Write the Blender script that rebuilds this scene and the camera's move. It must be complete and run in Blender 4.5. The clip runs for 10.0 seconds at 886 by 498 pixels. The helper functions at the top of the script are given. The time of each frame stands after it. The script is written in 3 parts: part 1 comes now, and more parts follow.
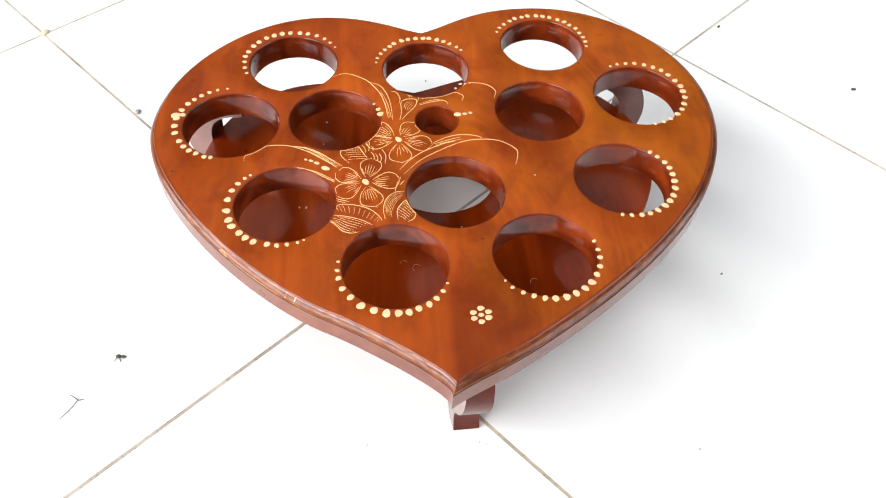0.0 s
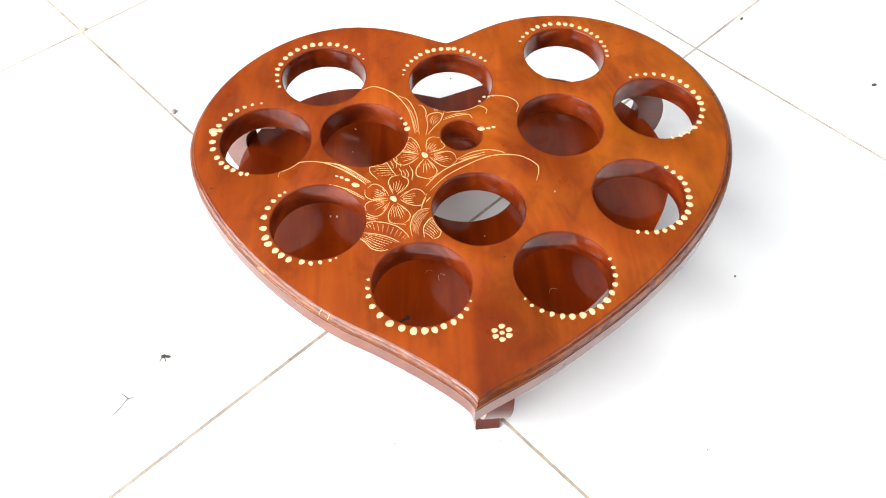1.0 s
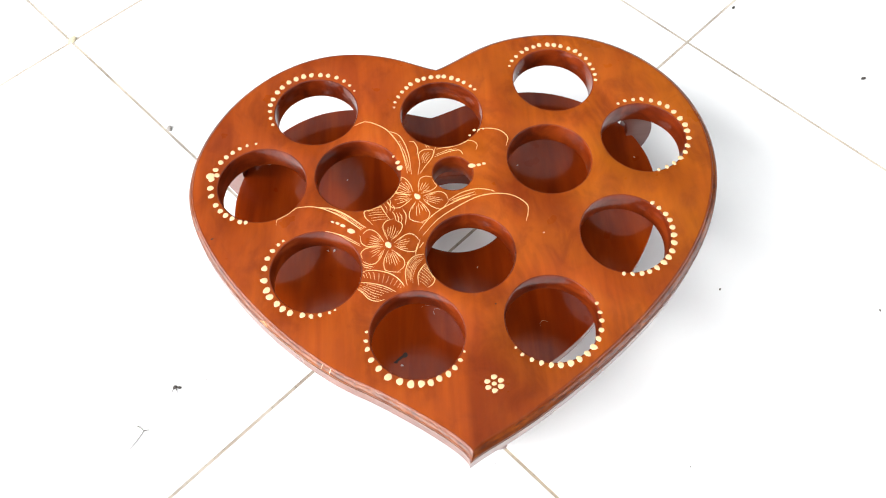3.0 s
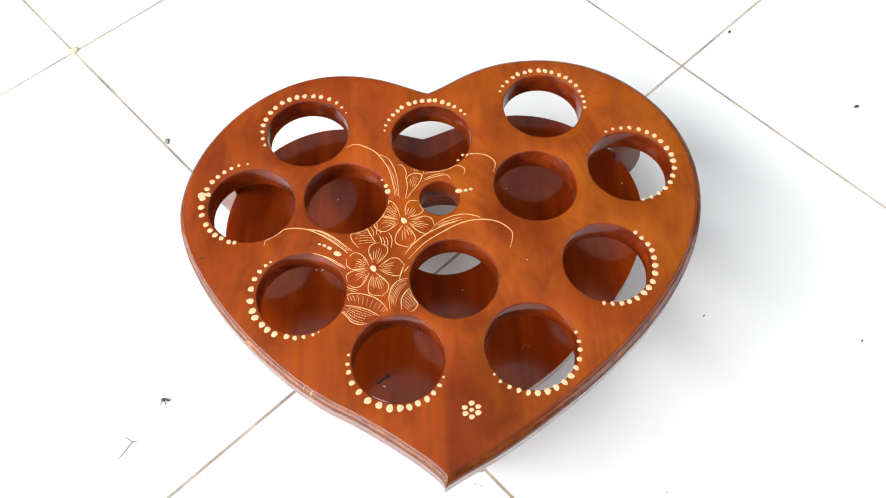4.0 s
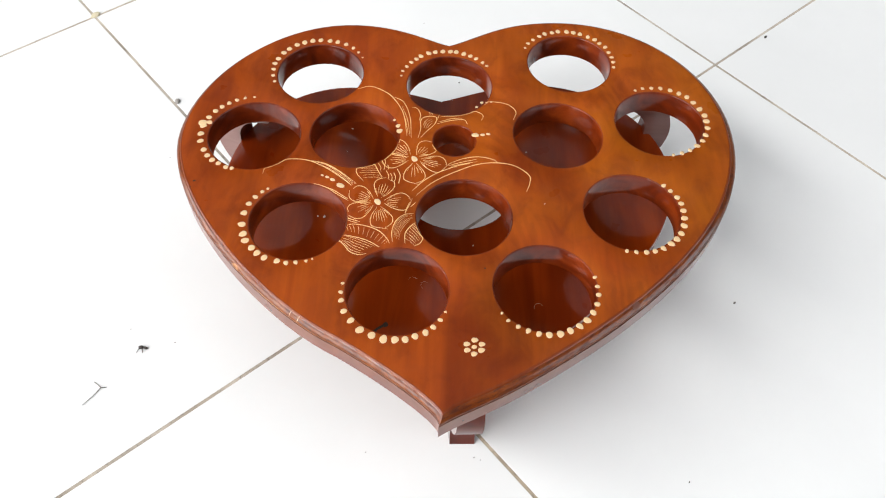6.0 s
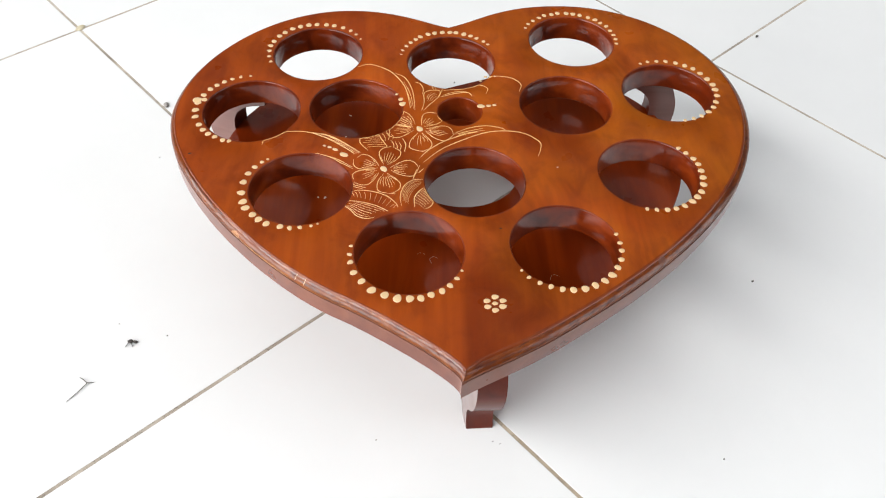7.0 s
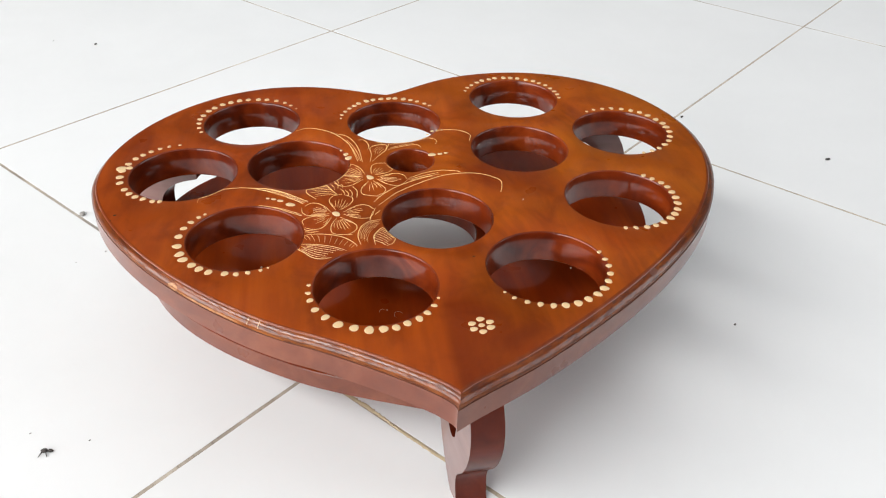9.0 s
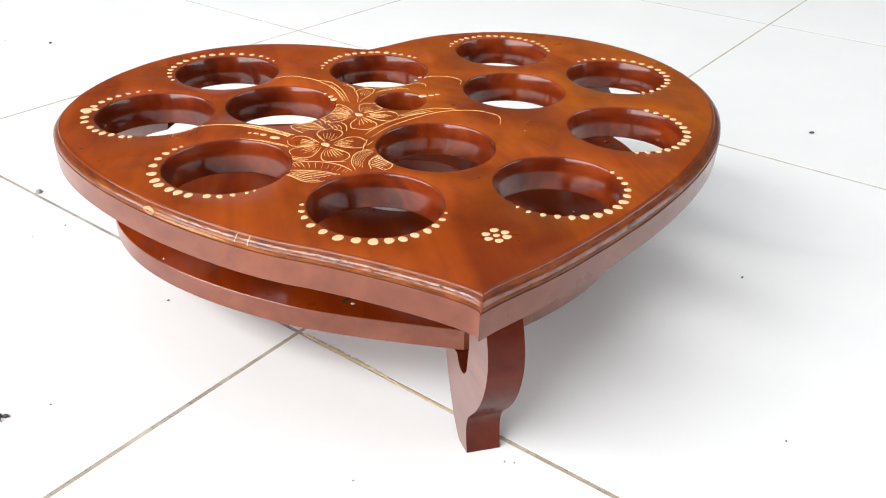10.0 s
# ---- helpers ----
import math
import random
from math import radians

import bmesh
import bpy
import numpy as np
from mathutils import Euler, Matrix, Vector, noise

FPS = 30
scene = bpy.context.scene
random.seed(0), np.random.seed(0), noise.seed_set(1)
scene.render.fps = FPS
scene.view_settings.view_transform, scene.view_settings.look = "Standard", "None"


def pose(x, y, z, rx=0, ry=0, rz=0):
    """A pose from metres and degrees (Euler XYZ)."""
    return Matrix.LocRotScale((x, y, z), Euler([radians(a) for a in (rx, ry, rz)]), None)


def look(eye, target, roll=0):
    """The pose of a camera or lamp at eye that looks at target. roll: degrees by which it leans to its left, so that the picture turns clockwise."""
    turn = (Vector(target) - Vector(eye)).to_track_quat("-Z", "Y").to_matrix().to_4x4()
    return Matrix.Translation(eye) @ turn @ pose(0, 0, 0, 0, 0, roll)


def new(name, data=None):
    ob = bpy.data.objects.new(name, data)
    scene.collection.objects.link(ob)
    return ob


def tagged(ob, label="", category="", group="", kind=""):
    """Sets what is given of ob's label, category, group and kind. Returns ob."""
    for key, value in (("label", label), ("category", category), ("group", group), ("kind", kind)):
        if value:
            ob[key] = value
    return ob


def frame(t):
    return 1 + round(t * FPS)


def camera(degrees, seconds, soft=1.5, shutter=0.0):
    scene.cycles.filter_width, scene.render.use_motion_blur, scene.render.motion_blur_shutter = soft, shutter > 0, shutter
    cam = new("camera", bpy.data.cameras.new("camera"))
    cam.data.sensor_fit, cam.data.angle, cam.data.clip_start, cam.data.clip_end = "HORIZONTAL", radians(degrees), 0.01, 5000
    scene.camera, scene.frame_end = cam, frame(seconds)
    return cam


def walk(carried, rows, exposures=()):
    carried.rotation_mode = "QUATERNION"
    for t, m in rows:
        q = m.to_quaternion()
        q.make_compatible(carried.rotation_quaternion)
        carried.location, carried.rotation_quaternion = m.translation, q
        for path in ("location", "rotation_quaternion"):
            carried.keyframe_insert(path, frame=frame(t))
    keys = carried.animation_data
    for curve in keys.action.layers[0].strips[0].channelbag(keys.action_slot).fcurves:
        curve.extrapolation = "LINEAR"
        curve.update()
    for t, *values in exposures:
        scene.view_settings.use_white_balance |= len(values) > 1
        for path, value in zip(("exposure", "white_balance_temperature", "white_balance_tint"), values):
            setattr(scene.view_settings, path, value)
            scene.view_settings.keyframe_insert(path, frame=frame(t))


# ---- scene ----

# ---------- camera and its walk ----------
cam = camera(56.29, 10.0, soft=1.1)
PATH = [
    (0, (-0.2072, -0.2719, 0.4543), (0.2759, 0.1553, -0.3100), 3.92),
    (0.2, (-0.2083, -0.2723, 0.4636), (0.2127, 0.0991, -0.2398), 4.33),
    (0.5, (-0.2043, -0.2731, 0.4763), (0.2395, 0.1429, -0.3174), 3.10),
    (0.7, (-0.2047, -0.2680, 0.4885), (0.1897, 0.1064, -0.2286), 2.69),
    (1, (-0.1981, -0.2603, 0.5010), (0.2298, 0.1508, -0.3039), 2.28),
    (1.2, (-0.1927, -0.2544, 0.5059), (0.1887, 0.1103, -0.2231), 2.56),
    (1.5, (-0.1810, -0.2456, 0.5153), (0.2168, 0.1516, -0.3118), 0.72),
    (1.7, (-0.1812, -0.2409, 0.5216), (0.1687, 0.0977, -0.2353), 1.54),
    (2, (-0.1735, -0.2382, 0.5297), (0.1965, 0.1273, -0.3244), 0.93),
    (2.2, (-0.1743, -0.2344, 0.5370), (0.1523, 0.0767, -0.2418), 1.71),
    (2.5, (-0.1655, -0.2277, 0.5465), (0.1900, 0.1064, -0.3264), 1.87),
    (2.7, (-0.1601, -0.2249, 0.5539), (0.1664, 0.0771, -0.2285), 2.13),
    (3, (-0.1531, -0.2200, 0.5649), (0.2094, 0.1251, -0.3008), 1.08),
    (4.5, (-0.1300, -0.2287, 0.5836), (0.2154, 0.1265, -0.2850), 2.47),
    (4.7, (-0.1307, -0.2348, 0.5720), (0.1860, 0.0928, -0.2041), 3.22),
    (5, (-0.1338, -0.2424, 0.5510), (0.2257, 0.1386, -0.3009), 3.41),
    (5.2, (-0.1388, -0.2469, 0.5385), (0.1941, 0.1114, -0.2170), 3.51),
    (5.5, (-0.1468, -0.2563, 0.5206), (0.2216, 0.1565, -0.3124), 2.67),
    (5.7, (-0.1553, -0.2651, 0.5093), (0.2199, 0.1554, -0.3168), 2.66),
    (6.8, (-0.1980, -0.2823, 0.4394), (0.2709, 0.2005, -0.3003), 2.43),
    (7, (-0.2042, -0.2868, 0.4306), (0.2646, 0.1913, -0.3121), 2.64),
    (7.2, (-0.2059, -0.2901, 0.4307), (0.2199, 0.1535, -0.2265), 1.85),
    (7.5, (-0.2113, -0.2891, 0.4195), (0.2783, 0.2181, -0.2898), 1.57),
    (7.7, (-0.2151, -0.2882, 0.4131), (0.2352, 0.1683, -0.2184), 1.68),
    (8, (-0.2181, -0.2879, 0.4017), (0.3027, 0.2262, -0.2798), 1.64),
    (8.2, (-0.2222, -0.2884, 0.3944), (0.2618, 0.1790, -0.2034), 1.65),
    (8.5, (-0.2256, -0.2873, 0.3734), (0.3567, 0.2384, -0.2467), 2.02),
    (8.7, (-0.2321, -0.2834, 0.3601), (0.3189, 0.1829, -0.1774), 2.09),
    (9, (-0.2323, -0.2826, 0.3396), (0.4075, 0.2324, -0.2309), 1.67),
    (9.2, (-0.2400, -0.2826, 0.3291), (0.3560, 0.1728, -0.1683), 2.06),
    (9.5, (-0.2473, -0.2822, 0.3083), (0.4210, 0.2243, -0.2364), 1.75),
    (9.7, (-0.2518, -0.2777, 0.2952), (0.3642, 0.1744, -0.1805), 1.90),
    (10, (-0.2491, -0.2698, 0.2696), (0.4514, 0.2269, -0.2429), 2.03),
]
EXPOSURES = [(0.0, -0.58), (0.7, -0.39), (2.5, -0.35), (3.2, -0.40), (4.5, -0.79), (5.5, -0.86), (6.8, -1.02), (7.5, -0.80), (8.3, -0.80), (9.2, -1.05), (9.6, -0.83), (10.0, -0.72)]
walk(cam, [(t, look(eye, target, roll)) for t, eye, target, roll in PATH], EXPOSURES)

# ---------- world, openings, exposure ----------
world = bpy.data.worlds.new("sky")
scene.world = world
world.use_nodes = True
wn = world.node_tree
sky = wn.nodes.new("ShaderNodeTexSky")
sky.sky_type, sky.sun_disc = "NISHITA", False
sky.sun_elevation, sky.sun_rotation = radians(48), radians(250)
wn.links.new(sky.outputs[0], wn.nodes["Background"].inputs[0])
wn.nodes["Background"].inputs[1].default_value = 0.12


def area_lamp(name, place, target, wide, high, watts, colour):
    lamp = bpy.data.lights.new(name, "AREA")
    lamp.shape, lamp.size, lamp.size_y, lamp.energy, lamp.color = "RECTANGLE", wide, high, watts, colour
    ob = new(name, lamp)
    ob.matrix_world = look(place, target)
    return ob


area_lamp("daylight_wide_opening", (-2.85, 1.3, 3.25), (0, 1.3, 2.1), 5.0, 1.2, 470, (1.0, 0.985, 0.965))
# unseen low fill, added to brighten the floor and shelf beneath the top
area_lamp("low_west_fill", (-2.85, 1.9, 0.9), (0, 1.9, 0.7), 6.0, 1.6, 370, (1.0, 0.98, 0.95))
# unseen fill lamp, added to lift the shade on the stand's right
area_lamp("side_fill", (3.3, -3.25, 1.72), (3.3, 0, 1.6), 4.8, 3.1, 240, (0.96, 0.98, 1.0))


# ---------- materials ----------
def material(name):
    m = bpy.data.materials.new(name)
    m.use_nodes = True
    return m, m.node_tree.nodes, m.node_tree.links, m.node_tree.nodes["Principled BSDF"]


def coords(n, l, scale, kind="Object", turn=(0, 0, 0)):
    tc, mp = n.new("ShaderNodeTexCoord"), n.new("ShaderNodeMapping")
    mp.inputs["Scale"].default_value = scale
    mp.inputs["Rotation"].default_value = turn
    l.new(tc.outputs[kind], mp.inputs[0])
    return mp.outputs[0]


def noise_tex(n, l, vec, scale, detail=4, rough=0.55, distort=0.0):
    t = n.new("ShaderNodeTexNoise")
    t.inputs["Scale"].default_value, t.inputs["Detail"].default_value = scale, detail
    t.inputs["Roughness"].default_value, t.inputs["Distortion"].default_value = rough, distort
    l.new(vec, t.inputs["Vector"])
    return t.outputs[0]


def ramp(n, l, fac, stops):
    r = n.new("ShaderNodeValToRGB")
    e = r.color_ramp.elements
    while len(e) < len(stops):
        e.new(0.5)
    for k, (p, c) in zip(e, stops):
        k.position, k.color = p, (*c, 1)
    l.new(fac, r.inputs[0])
    return r.outputs[0]


def mix(n, l, fac, a, b, mode="MIX"):
    m = n.new("ShaderNodeMix")
    m.data_type, m.blend_type = "RGBA", mode
    for value, slot in ((fac, 0), (a, 6), (b, 7)):
        if isinstance(value, (int, float)):
            m.inputs[slot].default_value = value
        elif isinstance(value, tuple):
            m.inputs[slot].default_value = (*value, 1)
        else:
            l.new(value, m.inputs[slot])
    return m.outputs[2]


def bump(n, l, height, p, strength, distance):
    b = n.new("ShaderNodeBump")
    b.inputs["Strength"].default_value, b.inputs["Distance"].default_value = strength, distance
    l.new(height, b.inputs["Height"])
    l.new(b.outputs[0], p.inputs["Normal"])
    return b


def varnished_wood(name, dark, mid, light, grain_turn=0.0, coat=0.75, worn=False, haze=0.05, fluted=False, golden_sheen=None, ior=1.5):
    m, n, l, p = material(name)
    long_grain = coords(n, l, (90, 7, 90), turn=(0, 0, grain_turn))
    wide_grain = coords(n, l, (14, 2.2, 14), turn=(0, 0, grain_turn))
    blotch = coords(n, l, (11, 11, 11))
    fine = noise_tex(n, l, long_grain, 4, 3, 0.55, 0.6)
    wide = noise_tex(n, l, wide_grain, 3.0, 3, 0.5, 1.2)
    patch = noise_tex(n, l, blotch, 1.4, 2, 0.5, 0.3)
    base = ramp(n, l, wide, [(0.32, dark), (0.5, mid), (0.68, light)])
    streak = ramp(n, l, fine, [(0.36, (0.62, 0.55, 0.5)), (0.55, (1, 1, 1)), (0.75, (1.08, 1.06, 1.02))])
    base = mix(n, l, 0.16, base, streak, "MULTIPLY")
    tone = ramp(n, l, patch, [(0.35, (0.64, 0.5, 0.5)), (0.55, (1, 1, 1)), (0.72, (1.12, 1.14, 1.1))])
    base = mix(n, l, 0.4, base, tone, "MULTIPLY")
    if golden_sheen:
        # a warm sheen towards one lobe, put into the base colour along x
        xyz = n.new("ShaderNodeSeparateXYZ")
        l.new(coords(n, l, (1, 1, 1)), xyz.inputs[0])
        drift = n.new("ShaderNodeMath")
        drift.operation = "MULTIPLY_ADD"
        l.new(xyz.outputs[0], drift.inputs[0])
        drift.inputs[1].default_value = 2.2
        l.new(patch, drift.inputs[2])
        base = mix(n, l, ramp(n, l, drift.outputs[0], [(0.48, (0, 0, 0)), (0.95, (0.5,) * 3)]), base, golden_sheen)
        cloud = noise_tex(n, l, coords(n, l, (34, 24, 34)), 1.5, 4, 0.6, 0.6)
        base = mix(n, l, 1.0, base, ramp(n, l, cloud, [(0.33, (0.76, 0.68, 0.66)), (0.52, (1, 1, 1)), (0.7, (1.08, 1.1, 1.05))]), "MULTIPLY")
        # a dark stained board ends at a glue line beside the tip, with a swirl of curly grain on it
        sharp = ramp(n, l, xyz.outputs[0], [(0.0, (0, 0, 0)), (0.0, (0, 0, 0)), (0.003, (1, 1, 1)), (0.04, (0.75,) * 3), (0.085, (0, 0, 0))])
        low = ramp(n, l, xyz.outputs[1], [(0.035, (1, 1, 1)), (0.1, (0, 0, 0))])
        dark_board = mix(n, l, 1.0, mix(n, l, 1.0, sharp, low, "MULTIPLY"), ramp(n, l, wide, [(0.3, (0.6,) * 3), (0.6, (1, 1, 1))]), "MULTIPLY")
        base = mix(n, l, dark_board, base, mix(n, l, 1.0, base, (0.6, 0.52, 0.56), "MULTIPLY"))
        rings = n.new("ShaderNodeTexWave")
        rings.wave_type, rings.rings_direction = "RINGS", "Z"
        rings.inputs["Scale"].default_value, rings.inputs["Distortion"].default_value = 60, 6
        rings.inputs["Detail"].default_value, rings.inputs["Detail Scale"].default_value = 3, 1.5
        place = n.new("ShaderNodeVectorMath")
        place.operation = "SUBTRACT"
        l.new(coords(n, l, (1, 0.45, 1)), place.inputs[0])
        place.inputs[1].default_value = (0.012, 0.03, 0.107)
        l.new(place.outputs[0], rings.inputs["Vector"])
        curl_mask = ramp(n, l, noise_tex(n, l, coords(n, l, (9, 5, 9)), 2.0, 2), [(0.45, (0, 0, 0)), (0.65, (0.3,) * 3)])
        base = mix(n, l, curl_mask, base, mix(n, l, 1.0, base, ramp(n, l, rings.outputs[0], [(0.3, (0.62, 0.55, 0.55)), (0.7, (1.06, 1.05, 1.03))]), "MULTIPLY"))
    if worn:
        scuffs = noise_tex(n, l, coords(n, l, (30, 30, 330)), 3, 7, 0.75, 0.5)
        base = mix(n, l, ramp(n, l, scuffs, [(0.46, (0, 0, 0)), (0.58, (0.85, 0.85, 0.85))]), base, (0.055, 0.012, 0.005))
    l.new(base, p.inputs["Base Color"])
    rough = ramp(n, l, noise_tex(n, l, coords(n, l, (25, 25, 25)), 2, 3, 0.5), [(0.3, (0.27,) * 3), (0.7, (0.34,) * 3)])
    l.new(rough, p.inputs["Roughness"])
    p.inputs["Specular IOR Level"].default_value = 0.08
    p.inputs["Coat Weight"].default_value = coat
    p.inputs["Coat Roughness"].default_value = haze
    p.inputs["Coat IOR"].default_value = ior
    if fluted:
        ridges = noise_tex(n, l, coords(n, l, (110, 110, 9)), 2.5, 4, 0.65, 0.3)
        b = bump(n, l, ridges, p, 0.14, 0.0009)
        l.new(b.outputs[0], p.inputs["Coat Normal"])
    elif worn:
        dents = noise_tex(n, l, coords(n, l, (260, 260, 160)), 2.2, 5, 0.7, 0.6)
        b = bump(n, l, dents, p, 0.1, 0.0007)
        chips = noise_tex(n, l, coords(n, l, (120, 120, 300)), 2.5, 5, 0.7, 0.4)
        l.new(ramp(n, l, chips, [(0.5, (coat,) * 3), (0.6, (0.15,) * 3)]), p.inputs["Coat Weight"])
        l.new(b.outputs[0], p.inputs["Coat Normal"])
    else:
        wave = n.new("ShaderNodeBump")
        wave.inputs["Strength"].default_value, wave.inputs["Distance"].default_value = 0.03, 0.0003
        l.new(noise_tex(n, l, coords(n, l, (30, 12, 30)), 1.5, 2, 0.5), wave.inputs["Height"])
        l.new(wave.outputs[0], p.inputs["Coat Normal"])
    return m


TOP_WOOD = varnished_wood("varnished_top_wood", (0.222, 0.034, 0.002), (0.26, 0.044, 0.0028), (0.3, 0.055, 0.0036), coat=0.24, golden_sheen=(0.25, 0.076, 0.0006))
EDGE_WOOD = varnished_wood("varnished_edge_wood", (0.095, 0.017, 0.001), (0.16, 0.034, 0.002), (0.235, 0.058, 0.004), worn=True, coat=0.75, haze=0.04, ior=1.55)
ARRIS = varnished_wood("glossy_arris_wood", (0.12, 0.018, 0.001), (0.16, 0.027, 0.0016), (0.2, 0.04, 0.0026), coat=0.6, haze=0.05, ior=1.5)
# the side's pinkish base holds part of the white floor's reflection
SIDE_WOOD = varnished_wood("side_wood_floor_sheen", (0.13, 0.034, 0.017), (0.16, 0.044, 0.022), (0.19, 0.056, 0.028), coat=0.75, haze=0.18)
LIP_WOOD = varnished_wood("rubbed_lip_wood", (0.13, 0.027, 0.004), (0.19, 0.05, 0.009), (0.27, 0.085, 0.018), worn=True, coat=0.14, haze=0.15, ior=1.58)
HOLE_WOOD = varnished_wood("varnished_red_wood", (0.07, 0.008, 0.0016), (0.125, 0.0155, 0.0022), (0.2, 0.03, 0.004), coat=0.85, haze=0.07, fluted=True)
SHELF_WOOD = varnished_wood("varnished_shelf_wood", (0.135, 0.014, 0.001), (0.19, 0.0225, 0.0014), (0.245, 0.034, 0.002), grain_turn=0.5, coat=0.65, haze=0.08)
# one leg wood: dark base paints the shaded fronts, pale base the floor's reflection
LEG_WOOD = varnished_wood("shaded_red_leg_wood", (0.06, 0.008, 0.003), (0.09, 0.013, 0.005), (0.12, 0.02, 0.008), coat=0.3, haze=0.2)
LEG_SIDE = varnished_wood("leg_wood_floor_sheen", (0.15, 0.075, 0.065), (0.18, 0.092, 0.08), (0.21, 0.11, 0.096), coat=1.0, haze=0.12)


def carved_light(name, a, b):
    m, n, l, p = material(name)
    f = noise_tex(n, l, coords(n, l, (300, 300, 300)), 3, 3)
    l.new(ramp(n, l, f, [(0.3, a), (0.7, b)]), p.inputs["Base Color"])
    p.inputs["Roughness"].default_value = 0.45
    p.inputs["Coat Weight"].default_value = 0.25
    p.inputs["Coat Roughness"].default_value = 0.2
    return m


CREAM = carved_light("cream_inlay", (0.56, 0.38, 0.19), (0.7, 0.52, 0.3))
CARVED = carved_light("bare_carved_wood", (0.62, 0.34, 0.11), (0.78, 0.5, 0.2))


def tile_glaze():
    m, n, l, p = material("white_glazed_tile")
    info = n.new("ShaderNodeObjectInfo")
    cloud = noise_tex(n, l, coords(n, l, (6, 6, 6)), 1.5, 5, 0.6, 0.4)
    base = ramp(n, l, cloud, [(0.3, (0.7, 0.714, 0.717)), (0.7, (0.73, 0.744, 0.747))])
    dirt = noise_tex(n, l, coords(n, l, (30, 30, 30)), 4, 7, 0.7)
    base = mix(n, l, ramp(n, l, dirt, [(0.74, (0, 0, 0)), (0.9, (0.06,) * 3)]), base, (0.6, 0.56, 0.5))
    tone = ramp(n, l, info.outputs["Random"], [(0.0, (0.97, 0.97, 0.97)), (1.0, (1, 1, 1))])
    l.new(mix(n, l, 1.0, base, tone, "MULTIPLY"), p.inputs["Base Color"])
    smear = noise_tex(n, l, coords(n, l, (9, 9, 9)), 2, 5, 0.65)
    l.new(ramp(n, l, smear, [(0.3, (0.34,) * 3), (0.7, (0.44,) * 3)]), p.inputs["Roughness"])
    bump(n, l, noise_tex(n, l, coords(n, l, (5, 5, 5)), 2, 3), p, 0.05, 0.003)
    return m


def grout_stuff():
    m, n, l, p = material("stained_grout")
    f = noise_tex(n, l, coords(n, l, (20, 20, 20)), 1.2, 6, 0.65)
    stain = noise_tex(n, l, coords(n, l, (2.4, 2.4, 2.4)), 1.0, 3, 0.5)
    specks = noise_tex(n, l, coords(n, l, (160, 160, 160)), 1.5, 4, 0.7)
    yellow = mix(n, l, ramp(n, l, stain, [(0.42, (0, 0, 0)), (0.6, (0.55,) * 3)]), (1, 1, 1), (1.0, 0.84, 0.6))
    spotted = mix(n, l, ramp(n, l, specks, [(0.54, (0, 0, 0)), (0.64, (0.5,) * 3)]), yellow, (0.12, 0.11, 0.1))
    tint = n.new("ShaderNodeMix")
    tint.data_type, tint.blend_type = "RGBA", "MULTIPLY"
    tint.inputs[0].default_value = 1.0
    base_in = tint.inputs[6]
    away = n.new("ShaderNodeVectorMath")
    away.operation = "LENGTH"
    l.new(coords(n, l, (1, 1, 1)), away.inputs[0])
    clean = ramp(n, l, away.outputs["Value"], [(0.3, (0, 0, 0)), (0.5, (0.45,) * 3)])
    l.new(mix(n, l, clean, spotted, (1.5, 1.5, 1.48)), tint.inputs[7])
    l.new(tint.outputs[2], p.inputs["Base Color"])
    l.new(ramp(n, l, f, [(0.3, (0.16, 0.14, 0.12)), (0.5, (0.34, 0.31, 0.27)), (0.7, (0.5, 0.47, 0.42))]), base_in)
    p.inputs["Roughness"].default_value = 0.9
    bump(n, l, f, p, 0.4, 0.001)
    return m


def plaster(name, a, b):
    m, n, l, p = material(name)
    f = noise_tex(n, l, coords(n, l, (3, 3, 3)), 2, 6, 0.6)
    l.new(ramp(n, l, f, [(0.3, a), (0.7, b)]), p.inputs["Base Color"])
    p.inputs["Roughness"].default_value = 0.8
    bump(n, l, noise_tex(n, l, coords(n, l, (60, 60, 60)), 2, 4), p, 0.15, 0.002)
    return m


def dull(name, colour, rough=0.7):
    m, n, l, p = material(name)
    f = noise_tex(n, l, coords(n, l, (400, 400, 400)), 3, 3)
    l.new(ramp(n, l, f, [(0.3, tuple(c * 0.7 for c in colour)), (0.7, colour)]), p.inputs["Base Color"])
    p.inputs["Roughness"].default_value = rough
    return m


TILE, GROUT = tile_glaze(), grout_stuff()
# brown that paints the shade inside the moulding's groove; also colours the chips
GROOVE = dull("groove_shade_and_chip_brown", (0.12, 0.032, 0.012), 0.6)
WALL_PAINT = plaster("wall_paint", (0.13, 0.12, 0.11), (0.17, 0.16, 0.15))
CEILING_PAINT = plaster("ceiling_paint", (0.54, 0.54, 0.55), (0.59, 0.59, 0.6))
INSECT, TWIG = dull("dark_debris", (0.05, 0.042, 0.038)), dull("grey_twig", (0.12, 0.11, 0.1))
LINT, DUST = dull("pale_lint", (0.6, 0.5, 0.42)), dull("grey_dust", (0.33, 0.31, 0.29))


# ---------- mesh helpers ----------
def finish(name, bm, mats, parent=None, smooth=None, at=None):
    bmesh.ops.recalc_face_normals(bm, faces=bm.faces)
    me = bpy.data.meshes.new(name)
    bm.to_mesh(me)
    bm.free()
    for m in mats if isinstance(mats, (list, tuple)) else (mats,):
        me.materials.append(m)
    if smooth is not None:
        me.polygons.foreach_set("use_smooth", [True] * len(me.polygons))
        me.set_sharp_from_angle(angle=radians(smooth))
    ob = new(name, me)
    if at is not None:
        ob.matrix_basis = at
    if parent is not None:
        ob.parent = parent
    return ob


